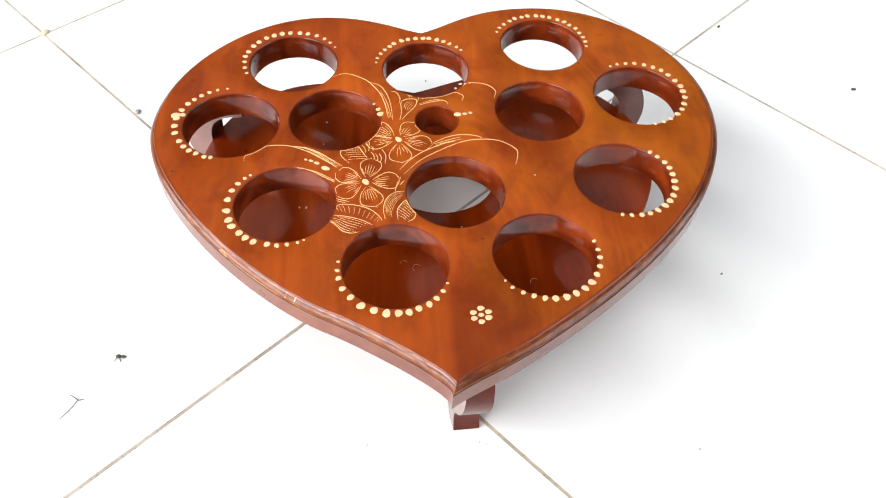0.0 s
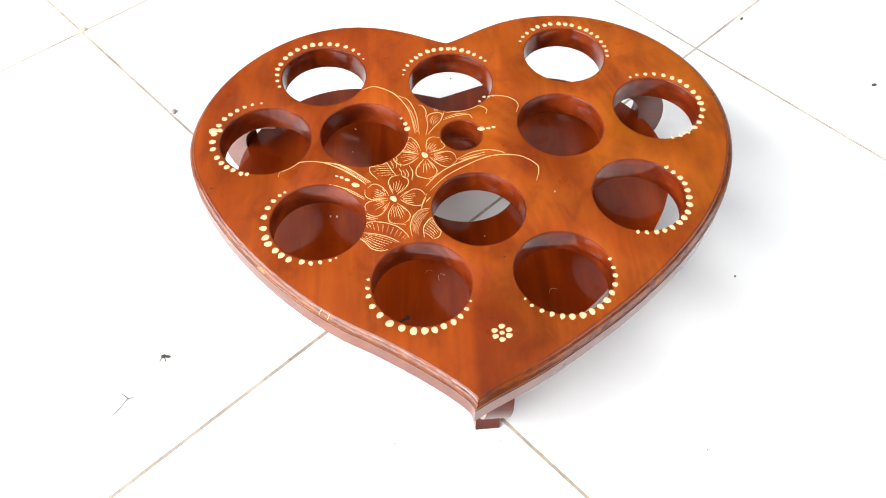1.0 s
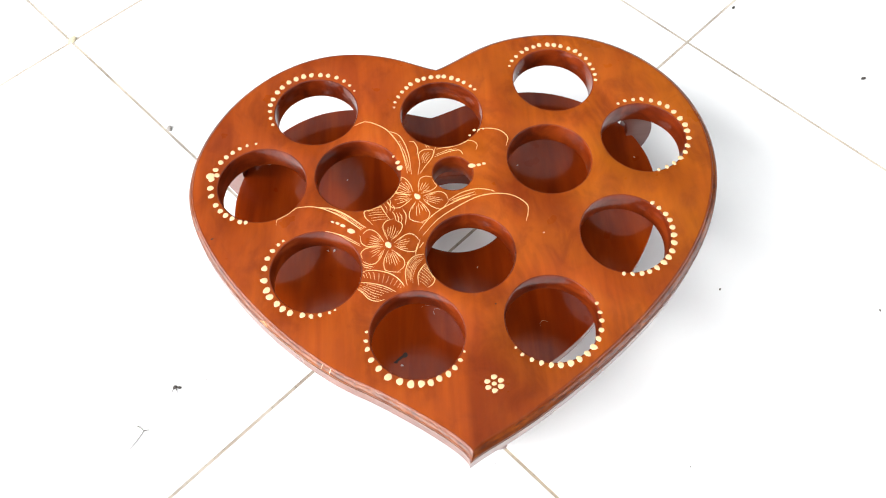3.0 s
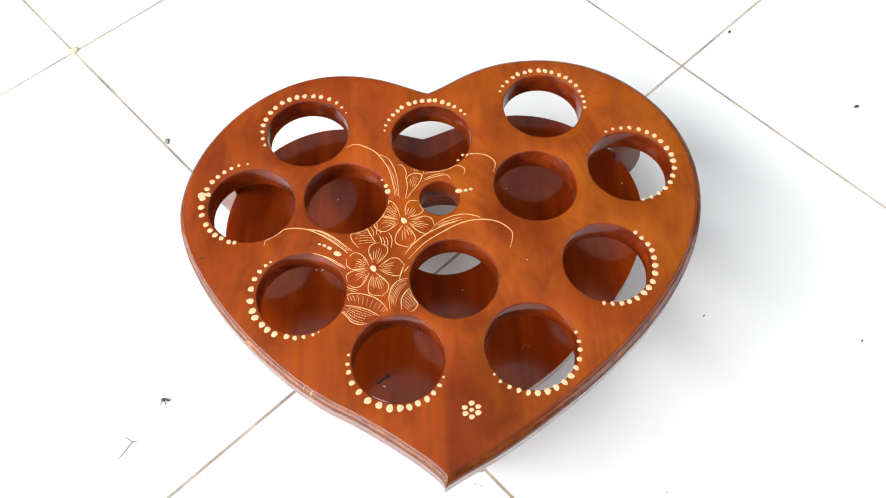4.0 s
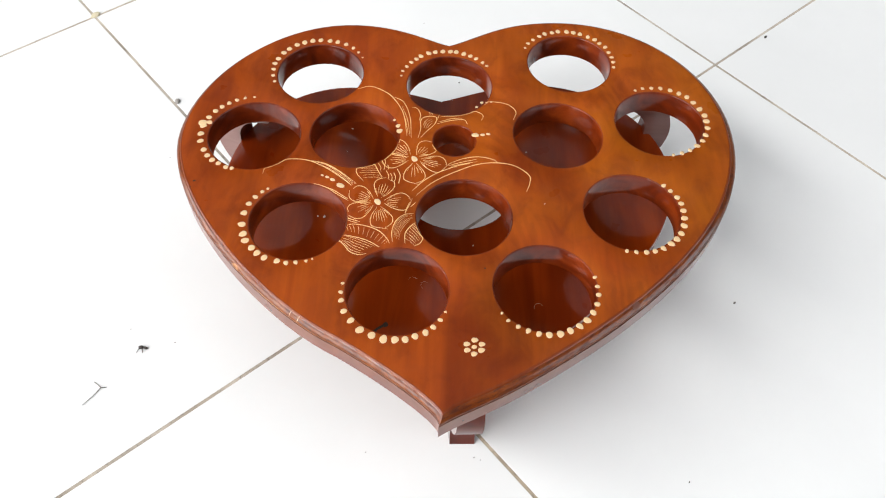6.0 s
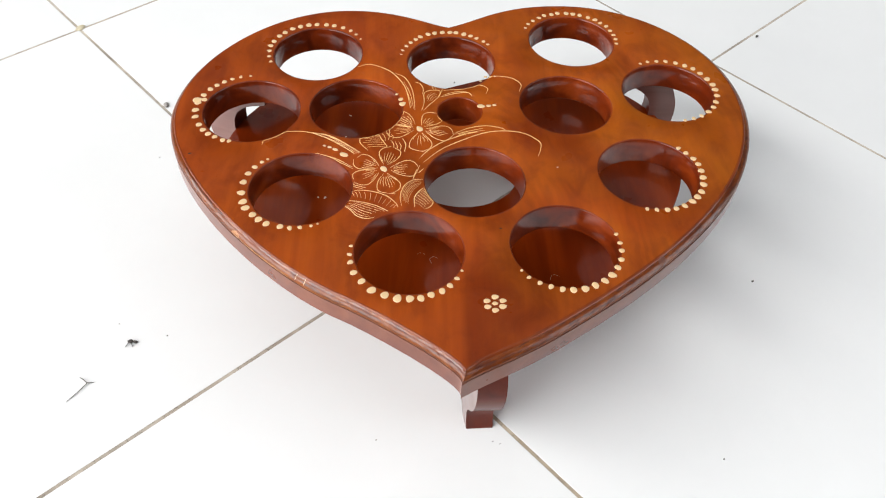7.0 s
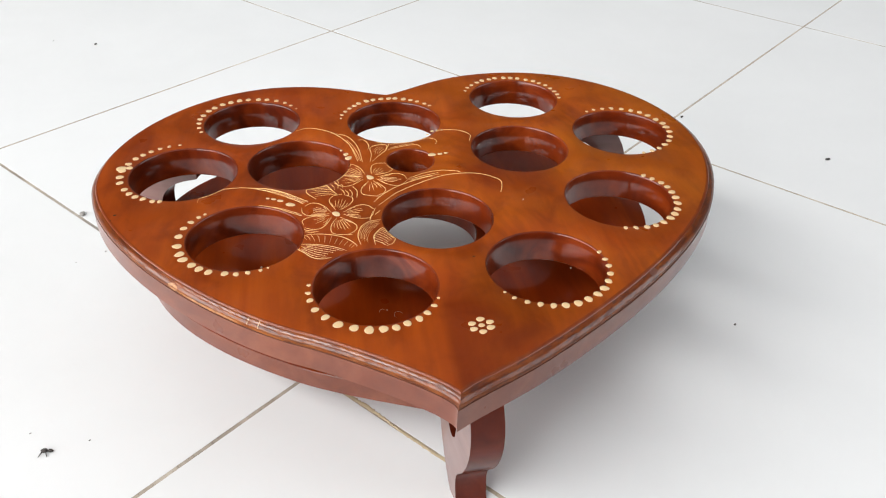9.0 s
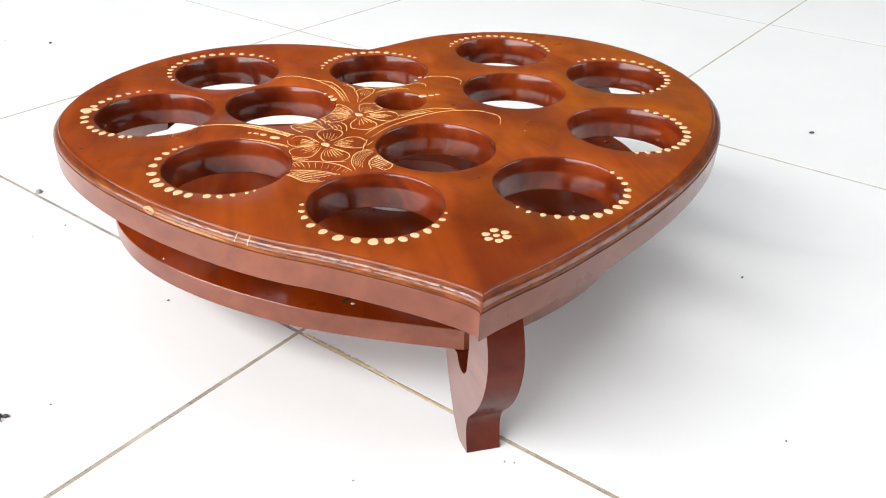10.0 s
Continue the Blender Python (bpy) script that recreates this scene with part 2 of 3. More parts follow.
def part(name, bm, mats, parent, label="", smooth=None, at=None):
    ob = finish(name, bm, mats, parent, smooth, at)
    return tagged(ob, label) if label else ob


def box(bm, x0, y0, z0, x1, y1, z1):
    v = [bm.verts.new((x, y, z)) for z in (z0, z1) for y in (y0, y1) for x in (x0, x1)]
    for f in ((0, 1, 3, 2), (4, 5, 7, 6), (0, 1, 5, 4), (2, 3, 7, 6), (0, 2, 6, 4), (1, 3, 7, 5)):
        bm.faces.new([v[i] for i in f])


def bezier(p, steps):
    a, b, c, d = (np.array(q, float) for q in p)
    s = np.linspace(0, 1, steps, endpoint=False)[:, None]
    return (1 - s) ** 3 * a + 3 * s * (1 - s) ** 2 * b + 3 * s * s * (1 - s) * c + s ** 3 * d


def half_heart(notch, tip, side, swell, top, top_out, ext, ext_up, ext_down, low, low_dir, low_in, low_out, last, steps=26):
    """One half of a heart's outline, from the notch over the lobe down to the tip, as four cubic curves."""
    d = np.array((math.cos(low_dir), math.sin(low_dir)))
    low = np.array(low, float)
    pieces = [
        (notch, swell, (top[0] - side * top_out[0], top[1]), top),
        (top, (top[0] + side * top_out[1], top[1]), (ext[0], ext[1] + ext_up), ext),
        (ext, (ext[0], ext[1] - ext_down), low - d * low_in, low),
        (low, low + d * low_out, last, tip),
    ]
    return np.vstack([bezier(p, steps) for p in pieces])


def closed_heart(left, right):
    """Both halves joined into one ring, in metres: the notch, the left lobe, the tip, the right lobe."""
    tip = np.zeros((1, 2)) + right[1]
    return np.vstack([left, tip, right[0][1:][::-1]]) / 1000


def inset(ring, dist):
    """The ring moved inwards, by one distance or one a point; points that would cross at the sharp tip fall together there."""
    dist = dist + np.zeros(len(ring))
    nxt, prv = np.roll(ring, -1, 0), np.roll(ring, 1, 0)
    a, b = ring - prv, nxt - ring
    a /= np.linalg.norm(a, axis=1)[:, None]
    b /= np.linalg.norm(b, axis=1)[:, None]
    na, nb = np.c_[-a[:, 1], a[:, 0]], np.c_[-b[:, 1], b[:, 0]]
    n = na + nb
    n /= np.linalg.norm(n, axis=1)[:, None]
    long = 1 / np.clip((n * na).sum(1), 0.45, 1)
    out = ring + n * (dist * long)[:, None]
    if dist.max() <= 0:
        return out
    seg = nxt - ring
    corner = int(np.argmin((a * b).sum(1)))
    lost = {corner}
    for i, q in enumerate(out):
        s = np.clip(((q - ring) * seg).sum(1) / (seg ** 2).sum(1), 0, 1)
        if np.min(np.linalg.norm(ring + seg * s[:, None] - q, axis=1)) < min(dist[i], dist[corner]) * 0.975:
            lost.add(i)
    lo, hi, count = corner, corner, len(ring)
    while (lo - 1) % count in lost:
        lo -= 1
    while (hi + 1) % count in lost:
        hi += 1
    p, q = out[(lo - 1) % count], out[(hi + 1) % count]
    u, v = p - out[(lo - 2) % count], q - out[(hi + 2) % count]
    det = u[1] * v[0] - u[0] * v[1]
    meet = (p + q) / 2
    if abs(det) > 1e-12:
        k = ((q - p)[1] * v[0] - (q - p)[0] * v[1]) / det
        if 0 <= k <= 4:
            meet = p + u * k
    for i in range(lo, hi + 1):
        out[i % count] = meet
    return out


def plate(name, ring, holes, edge, rim, mats, walls, parent, label, spread=1.0):
    """A board with openings. edge: (inset, height, material) up the outside; rim: (widening, height) up each opening.
    holes: centre x, y, radii. Materials: 0 faces, then as edge says; walls: the openings' slot. spread: the edge's insets, scaled point by point."""
    bm = bmesh.new()

    def skin(rings, slot):
        made = [[bm.verts.new((x, y, z)) for x, y in pts] for pts, z in rings]
        count = len(made[0])
        for k in range(len(made) - 1):
            for i in range(count):
                j = (i + 1) % count
                corners = [made[k][i], made[k][j], made[k + 1][j], made[k + 1][i]]
                f = bm.faces.new(corners)
                f.material_index = slot[k] if isinstance(slot, list) else slot
        return made[0], made[-1]

    outer = [(inset(ring, d * spread), z) for d, z, _ in edge]
    ends = [skin(outer, [s for _, _, s in edge][1:])]
    rings = [(outer[0][0], outer[-1][0])]
    for cx, cy, rx, ry in holes:
        ang = np.linspace(0, 2 * np.pi, 72, endpoint=False)
        hoop = [(np.c_[cx + (rx + w) * np.cos(ang), cy + (ry + w) * np.sin(ang)], z) for w, z in rim]
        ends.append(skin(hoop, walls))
        rings.append((hoop[0][0], hoop[-1][0]))
    from mathutils import geometry
    for side in (0, 1):
        verts, edges, owner = [], [], []
        for pts, e in zip(rings, ends):
            start = len(verts)
            verts += [Vector(p) for p in pts[side]]
            owner += e[side]
            edges += [(start + i, start + (i + 1) % len(pts[side])) for i in range(len(pts[side]))]
        pts, _, tris, vo, _, _ = geometry.delaunay_2d_cdt(verts, edges, [], 0, 1e-7)
        border = rings[0][side]
        for t in tris:
            c = np.mean([pts[i] for i in t], axis=0)
            x0, y0 = border[:, 0], border[:, 1]
            x1, y1 = np.roll(x0, -1), np.roll(y0, -1)
            cross = (y0 > c[1]) != (y1 > c[1])
            with np.errstate(divide="ignore", invalid="ignore"):
                inside = np.sum(cross & (c[0] < (x1 - x0) * (c[1] - y0) / (y1 - y0) + x0)) % 2
            w = rim[0][0] if side == 0 else rim[-1][0]
            if not inside or any(((c[0] - h[0]) / (h[2] + w)) ** 2 + ((c[1] - h[1]) / (h[3] + w)) ** 2 < 1 for h in holes):
                continue
            own = [owner[vo[i][0]] for i in t if vo[i]]
            if len(own) == 3 and len(set(own)) == 3:
                try:
                    bm.faces.new(own)
                except ValueError:
                    pass
    bmesh.ops.remove_doubles(bm, verts=bm.verts, dist=1e-6)
    bmesh.ops.dissolve_degenerate(bm, edges=bm.edges, dist=1e-7)
    return part(name, bm, mats, parent, label, smooth=32)


# ---------- the room ----------
X0, X1, Y0, Y1, HIGH = -2.8, 8.0, -3.2, 6.8, 4.4
bm = bmesh.new()
box(bm, X0 - 0.2, Y0 - 0.2, -0.12, X1 + 0.2, Y1 + 0.2, -0.0002)
floor_bed = bpy.data.meshes.new("floor")
bm.to_mesh(floor_bed)
bm.free()
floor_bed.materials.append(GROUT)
floor = tagged(new("floor", floor_bed), "floor of large white glazed tiles with stained grout", "floor", kind="structure")


def wall(name, x0, y0, x1, y1, opening=None):
    """A wall on the plan's rectangle; opening: (start, end, head) along its longer side."""
    bm = bmesh.new()
    if opening is None:
        box(bm, x0, y0, 0, x1, y1, HIGH)
    else:
        a, b, head = opening
        if y1 - y0 > x1 - x0:
            box(bm, x0, y0, 0, x1, a, HIGH)
            box(bm, x0, b, 0, x1, y1, HIGH)
            box(bm, x0, a, head, x1, b, HIGH)
        else:
            box(bm, x0, y0, 0, a, y1, HIGH)
            box(bm, b, y0, 0, x1, y1, HIGH)
            box(bm, a, y0, head, b, y1, HIGH)
    return tagged(finish(name, bm, WALL_PAINT), "unseen dark grey plastered wall added around the tiled floor", "wall", kind="structure")


# unseen walls and ceiling, added to steer reflections and bounce, with gaps for lamps
wall("wall_west", X0 - 0.15, Y0, X0, Y1, (-1.8, 5.0, 4.1))
wall("wall_east", X1, Y0, X1 + 0.15, Y1)
wall("wall_south", X0 - 0.15, Y0 - 0.15, X1 + 0.15, Y0, (0.9, 5.7, 3.3))
wall("wall_north", X0 - 0.15, Y1, X1 + 0.15, Y1 + 0.15, (4.9, 7.3, 2.1))
bm = bmesh.new()
box(bm, X0 - 0.15, Y0 - 0.15, HIGH, X1 + 0.15, Y1 + 0.15, HIGH + 0.12)
tagged(finish("ceiling", bm, CEILING_PAINT), "unseen grey ceiling added over the tiled floor", "ceiling", kind="structure")
bm = bmesh.new()
v = [bm.verts.new(p) for p in ((-900, -900, -0.14), (900, -900, -0.14), (900, 900, -0.14), (-900, 900, -0.14))]
bm.faces.new(v)
tagged(finish("ground", bm, dull("pale_concrete", (0.4, 0.39, 0.37), 0.9)), "pale concrete ground outside the room", "ground", kind="structure")

# ---------- the heart-shaped stand ----------
TURN = -41.45
stand = new("glass_holder")
stand.empty_display_size = 0.05
stand.matrix_world = pose(-0.0478, -0.1439, 0, 0, 0, TURN)
tagged(stand, "heart-shaped varnished wooden glass holder with round openings on white tiles", "glass holder")

TIP = (0, 0)
left = half_heart((0, 291), TIP, -1, (-12.7, 294.3), (-66.1, 309.9), (33.7, 56.6), (-171.9, 195.6), 55.6, 53.5,
                  (-59.2, 46.0), -0.46, 50.5, 10.2, (5.2, 6.7))
right = half_heart((0, 291), TIP, 1, (20.2, 299.9), (83.4, 321.2), (45.4, 57.5), (188.2, 212.0), 60.5, 83.7,
                   (49.6, 28.3), 3.72, 68.8, 28.7, (14.7, 9.8))
top_ring = closed_heart(left, (right, TIP))

# centre and radius of the openings, millimetres
OPENINGS = {
    "far_left": (-87.0, 254.5, 28.7), "far_middle": (0.8, 247.0, 28.5), "far_right": (83.8, 273.8, 28.6),
    "side_right": (139.8, 218.1, 29.0), "inner_right": (72.0, 204.0, 28.5), "side_left": (-122.6, 194.2, 29.0),
    "inner_left": (-58.9, 198.0, 28.2), "small": (5.0, 195.6, 13.4), "low_left": (-86.4, 126.1, 28.4),
    "middle": (11.8, 133.5, 28.4), "low_right": (113.2, 141.7, 29.1), "near_left": (-25.2, 79.1, 28.7),
    "near_right": (57.8, 84.3, 29.0),
}
top_holes = [(x / 1000, y / 1000, r / 1000, r / 1000) for x, y, r in OPENINGS.values()]
TOP = 0.107
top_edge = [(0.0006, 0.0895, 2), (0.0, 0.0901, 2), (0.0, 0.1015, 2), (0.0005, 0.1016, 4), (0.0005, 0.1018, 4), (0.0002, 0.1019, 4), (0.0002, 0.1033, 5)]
# the moulding: a quick turn, a long gentle slope, and a small rounded step up to the top
d, z = top_edge[-1][:2]
for radius, begin, end, steps in ((0.0012, 0, 28, 4), (0.0055, 28, 63, 6), (0.0013, 22, 90, 7)):
    for k in range(1, steps + 1):
        a0, a1 = (radians(begin + (end - begin) * (k - i) / steps) for i in (1, 0))
        d, z = d + radius * (math.cos(a0) - math.cos(a1)), z + radius * (math.sin(a1) - math.sin(a0))
        top_edge.append((d, min(z, TOP), 6 if end == 90 else 5 if end == 28 and k < 4 else 1))
top_edge[-1] = (top_edge[-1][0], TOP, 6)
# the moulding was cut wider down the one long side
SPREAD = np.ones(len(top_ring))
tip_at = int(np.argmin(top_ring[:, 1]))
for i in range(tip_at + 1, len(top_ring)):
    u = (i - tip_at) / (len(top_ring) - tip_at)
    SPREAD[i] = 1 + 0.42 * min(1, u / 0.06, (1 - u) / 0.5)
top_rim = [(0.0006, 0.0895), (0.0, 0.0901), (0.0, 0.1061), (0.0003, 0.1067), (0.0009, 0.1070)]
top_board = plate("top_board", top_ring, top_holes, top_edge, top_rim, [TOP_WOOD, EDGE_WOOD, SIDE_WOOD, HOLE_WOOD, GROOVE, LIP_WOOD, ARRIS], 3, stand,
                  "reddish-brown heart-shaped top with round openings and moulded edge", SPREAD)

s_left = half_heart((-4, 285), (9, 52), -1, (-14, 287), (-68, 297), (32, 48), (-152.0, 206), 48, 59, (-65.6, 84.2), -0.55, 46, 22, (-13, 60.5))
s_right = half_heart((-4, 285), (9, 52), 1, (12, 290), (70, 306.5), (30, 46), (159.5, 222), 46, 52, (92.2, 99.6), 3.95, 50, 30, (36, 60))
shelf_ring = closed_heart(s_left, (s_right, (9, 52)))
shelf_edge = [(0.0004, 0.0450, 1), (0.0, 0.0454, 1), (0.0, 0.0557, 1), (0.0003, 0.0560, 1)]
shelf_rim = [(0.0005, 0.0450), (0.0, 0.0455), (0.0, 0.0555), (0.0006, 0.0560)]
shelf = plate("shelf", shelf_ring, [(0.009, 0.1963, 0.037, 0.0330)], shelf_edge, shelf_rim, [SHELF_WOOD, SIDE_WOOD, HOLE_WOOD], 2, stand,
              "lower heart-shaped shelf with one round opening")


def leg_profile():
    """Side view of a leg: depth inwards and height, millimetres, with the tall slot that takes the shelf and an arm under the top."""
    front = [(-1.5, 89.5), *bezier(((-1.5, 89.5), (-7, 83), (-14.4, 72), (-14.6, 58)), 8)[1:],
             *bezier(((-14.6, 58), (-14.6, 44), (-8, 31), (-1.5, 24.0)), 8), *bezier(((-1.5, 24.0), (3.2, 19), (3.4, 13), (0.2, 0)), 6), (0.2, 0)]
    back = [(9, 0), *bezier(((9, 0), (16.5, 6), (24, 24), (31.5, 44.9)), 10)[1:]]
    slot = [(16, 44.9), *bezier(((16, 44.9), (13, 38), (7, 36), (4.2, 46)), 8)[1:], (4.2, 56.2),
            *bezier(((4.2, 60), (4.6, 71), (12, 79), (27, 83)), 8), (31, 84.4)]
    return front, back + [(31.2, 44.9)] + slot + [(32, 89.5)]


def leg(name, place, toward):
    """A sawn scroll leg. place: foot's front on the plan; toward: degrees that its inward side is turned."""
    bm = bmesh.new()
    front, rest = leg_profile()
    left_side, right_side = -7.7, 7.9
    sides = []
    for x in (left_side, left_side + 0.8, right_side - 0.8, right_side):
        # the front is sawn a little askew
        outline = [(y - (x - left_side) * 0.12, z) for y, z in front] + rest
        sides.append([bm.verts.new((x / 1000, y / 1000, z / 1000)) for y, z in outline])
    for a, b in zip(sides, sides[1:]):
        for i in range(len(outline)):
            j = (i + 1) % len(outline)
            f = bm.faces.new((a[i], a[j], b[j], b[i]))
            f.material_index = 1
    for s in (sides[0], sides[-1]):
        f = bm.faces.new(s)
        f.normal_update()
        bmesh.ops.triangulate(bm, faces=[f])
    return part(name, bm, [LEG_SIDE, LEG_WOOD], stand, "curved sawn wooden leg with slotted back", smooth=35,
                at=pose(place[0] / 1000, place[1] / 1000, 0, 0, 0, toward))


leg("leg", (16.1, 36.4), 9.5)
leg("leg", (-147.6, 245.8), 248)
leg("leg", (149, 266), 92)


# ---------- inlaid dots ----------
def dot_mesh(narrow, skew):
    """A gouged dot, one end narrower than the other and a little askew."""
    bm = bmesh.new()
    rings = []
    for r, h in ((1.0, -0.1), (0.97, 0.05), (0.8, 0.08)):
        loop = []
        for a in np.linspace(0, 2 * math.pi, 14, endpoint=False):
            x, y = math.cos(a), math.sin(a)
            loop.append(bm.verts.new((r * x, r * (y * (1 - narrow * x) + skew * x * x * (1 if x > 0 else 0.4)), h)))
        rings.append(loop)
    for a, b in zip(rings, rings[1:]):
        for i in range(14):
            bm.faces.new((a[i], a[(i + 1) % 14], b[(i + 1) % 14], b[i]))
    bm.faces.new(rings[-1])
    me = bpy.data.meshes.new("inlay_dot")
    bm.to_mesh(me)
    bm.free()
    me.materials.append(CREAM)
    me.polygons.foreach_set("use_smooth", [True] * len(me.polygons))
    return me


DOTS = [dot_mesh(narrow, skew) for narrow, skew in ((0.12, 0.08), (0.22, -0.1), (-0.15, 0.12), (0.3, 0.05), (0.05, -0.14))]
rng = random.Random(7)
pick = random.Random(11)


def dot(x, y, radius, stretch=1.0, turn=0.0, lift=0.0):
    ob = new("inlay_dot", pick.choice(DOTS))
    ob.parent = top_board
    ob.matrix_basis = pose(x / 1000, y / 1000, TOP + lift, 0, 0, turn) @ Matrix.Diagonal((radius * 0.95 * stretch / 1000, radius * 0.95 / stretch / 1000, 0.0018, 1))


def dot_ring(hole, first, last, count, radius, shift, toward, big, peak, small=0.8, end=0.8, angles=()):
    """Dots along an arc beside an opening, largest at the peak and dwindling to the ends."""
    cx, cy, _ = OPENINGS[hole]
    cx, cy = cx + shift * math.cos(radians(toward)), cy + shift * math.sin(radians(toward))
    for k in range(count):
        u = k / (count - 1)
        low = small if u < peak else end
        size = low + (big - low) * math.sin(math.pi / 2 * min(1.0, (u / peak) if u < peak else (1 - u) / (1 - peak))) ** 0.8
        ang = first + (last - first) * u + rng.uniform(-1, 1)
        r = radius + rng.uniform(-0.35, 0.35)
        if angles:
            turned = radians(angles[k] - toward)
            ang = toward + math.degrees(turned + math.asin(shift * math.sin(turned) / r))
        dot(cx + r * math.cos(radians(ang)), cy + r * math.sin(radians(ang)), size * rng.uniform(0.93, 1.07), rng.uniform(1.02, 1.16), ang + rng.uniform(-28, 28))


dot_ring("far_left", 203, 29, 17, 32.0, 2.4, 110, 2.1, 0.55, 1.2, 0.8)
dot_ring("far_middle", 171, 34, 16, 32.3, 2.6, 115, 2.1, 0.6, 0.8, 1.2)
dot_ring("far_right", 156, -8, 18, 32.0, 2.0, 110, 1.95, 0.4, 1.0, 1.3)
dot_ring("side_right", 116, -81, 18, 31.0, 2.6, 75, 2.15, 0.5, 1.1, 1.3)
dot_ring("side_left", 98, 252, 16, 32.4, 2.8, 130, 2.1, 0.5, 1.0, 1.6, (99, 109, 118, 127, 136, 145, 156, 169, 181, 192, 206, 216, 225, 234, 245, 252))
dot_ring("low_left", 132, 292, 16, 30.8, 1.8, 190, 2.3, 0.45, 1.0, 0.7, (132, 139, 149, 160, 173, 188, 201, 210, 222, 231, 241, 255, 265, 275, 286, 293))
dot_ring("low_right", 47, -105, 15, 30.4, 1.2, -20, 2.1, 0.5, 1.5, 1.3)
dot_ring("near_left", 174, 333, 15, 30.6, 1.6, 245, 2.4, 0.5, 1.0, 0.9, (174, 185, 195, 208, 221, 235, 248, 260, 271, 281, 291, 302, 312, 323, 334))
dot_ring("near_right", 17, -146, 15, 30.0, 1.0, -110, 2.15, 0.5, 1.2, 0.9)
dot(-157.2, 203.4, 2.9, 1.1, 20, 0.00008)
dot(-153.0, 203.8, 1.9, 1.1, -30, 0.00004)
for x, y, r in ((18.2, 48.7, 1.85), (14.0, 46.1, 1.75), (22.0, 46.3, 1.75), (17.9, 44.5, 1.45), (14.2, 42.4, 1.75), (21.8, 42.6, 1.9), (17.9, 40.2, 1.75)):
    dot(x, y, r, 1.12, 10)
for x, y, r in ((-34.3, 211.9, 0.9), (-31.6, 206.8, 1.6), (-30.3, 202.3, 2.1)):
    dot(x, y, r, 1.1, 40)
for x, y, r in ((-75.8, 161.8, 0.9), (-72.7, 160.6, 1.2), (-69.2, 158.6, 1.5), (-63.9, 154.1, 2.3)):
    dot(x, y, r, 1.25, -25)
for x, y, r in ((18.5, 201.0, 2.2), (23.2, 201.3, 1.4), (26.9, 202.2, 1.2)):
    dot(x, y, r, 1.2, 0)
for x, y, r in ((19.4, 226.8, 0.9), (22.8, 231.2, 1.1), (26.0, 231.2, 0.8), (29.0, 232.0, 0.7)):
    dot(x, y, r, 1.1, 0)


# ---------- carved ornament ----------
def beside_openings(pts):
    """Points that would hang over an opening, slid out to just beside its rim. Millimetres."""
    out = np.array(pts, float)
    for cx, cy, r in OPENINGS.values():
        d = out - (cx, cy)
        far = np.linalg.norm(d, axis=1)
        near = far < r + 1.2
        out[near] = np.array((cx, cy)) + d[near] / far[near][:, None] * (r + 1.2)
    return out


def stroke(bm, pts, wide, taper=0.25):
    """A cut line through the points: a narrow ridge of bare wood, thinning to its ends. Millimetres."""
    pts = [np.array(p, float) for p in pts]
    if len(pts) == 2:
        pts = [pts[0], (pts[0] + pts[1]) / 2, pts[1]]
    ext = [2 * pts[0] - pts[1], *pts, 2 * pts[-1] - pts[-2]]
    line = []
    for a, b, c, d in zip(ext, ext[1:], ext[2:], ext[3:]):
        for s in np.linspace(0, 1, 6, endpoint=False):
            line.append(0.5 * (2 * b + (c - a) * s + (2 * a - 5 * b + 4 * c - d) * s ** 2 + (3 * b - a - 3 * c + d) * s ** 3))
    line = beside_openings(np.array(line + [pts[-1]]))
    way = np.gradient(line, axis=0)
    way /= np.linalg.norm(way, axis=1)[:, None] + 1e-9
    nrm = np.c_[-way[:, 1], way[:, 0]]
    u = np.linspace(0, 1, len(line))
    w = wide / 2 * (taper + (1 - taper) * np.sin(np.pi * np.clip(u, 0.02, 0.98)) ** 0.55)
    rows = []
    for p, q, half in zip(line, nrm, w):
        half *= rng.uniform(0.88, 1.12)
        a, b = p + q * half, p - q * half
        rows.append([bm.verts.new((a[0] / 1000, a[1] / 1000, TOP - 0.0001)), bm.verts.new((p[0] / 1000, p[1] / 1000, TOP + 0.00012)),
                     bm.verts.new((b[0] / 1000, b[1] / 1000, TOP - 0.0001))])
    for r, s in zip(rows, rows[1:]):
        bm.faces.new((r[0], r[1], s[1], s[0]))
        bm.faces.new((r[1], r[2], s[2], s[1]))


def carve(name, lines, label=""):
    bm = bmesh.new()
    for wide, pts in lines:
        stroke(bm, pts, wide * (0.83 if wide > 0.95 else 0.76))
    return part(name, bm, CARVED, top_board, label)


def petal_lines(c, ang, length, width, veins, hook):
    """Outline and veins of one petal that points along ang from the flower's heart c."""
    d = np.array((math.cos(radians(ang)), math.sin(radians(ang))))
    n = np.array((-d[1], d[0]))
    at = lambda u, v: tuple(np.array(c) + d * length * u + n * width * v)
    lines = [(1.05, [at(0.2, 0.07), at(0.45, 0.32), at(0.72, 0.46), at(0.93, 0.34), at(1.05, 0.02)]),
             (1.05, [at(0.2, -0.08), at(0.45, -0.36), at(0.72, -0.5), at(0.92, -0.42), at(1.0 + 0.1 * hook, -0.14 + 0.28 * hook)])]
    for k in range(veins):
        v = (k + 0.5) / veins - 0.5
        begin, end = 0.26 + rng.uniform(0, 0.1), 0.8 - 0.5 * abs(v) + rng.uniform(-0.14, 0.08)
        lines.append((rng.uniform(0.65, 0.85), [at(begin, v * 0.34), at((begin + end) / 2, v * 0.66), at(end, v * 0.8)]))
    return lines


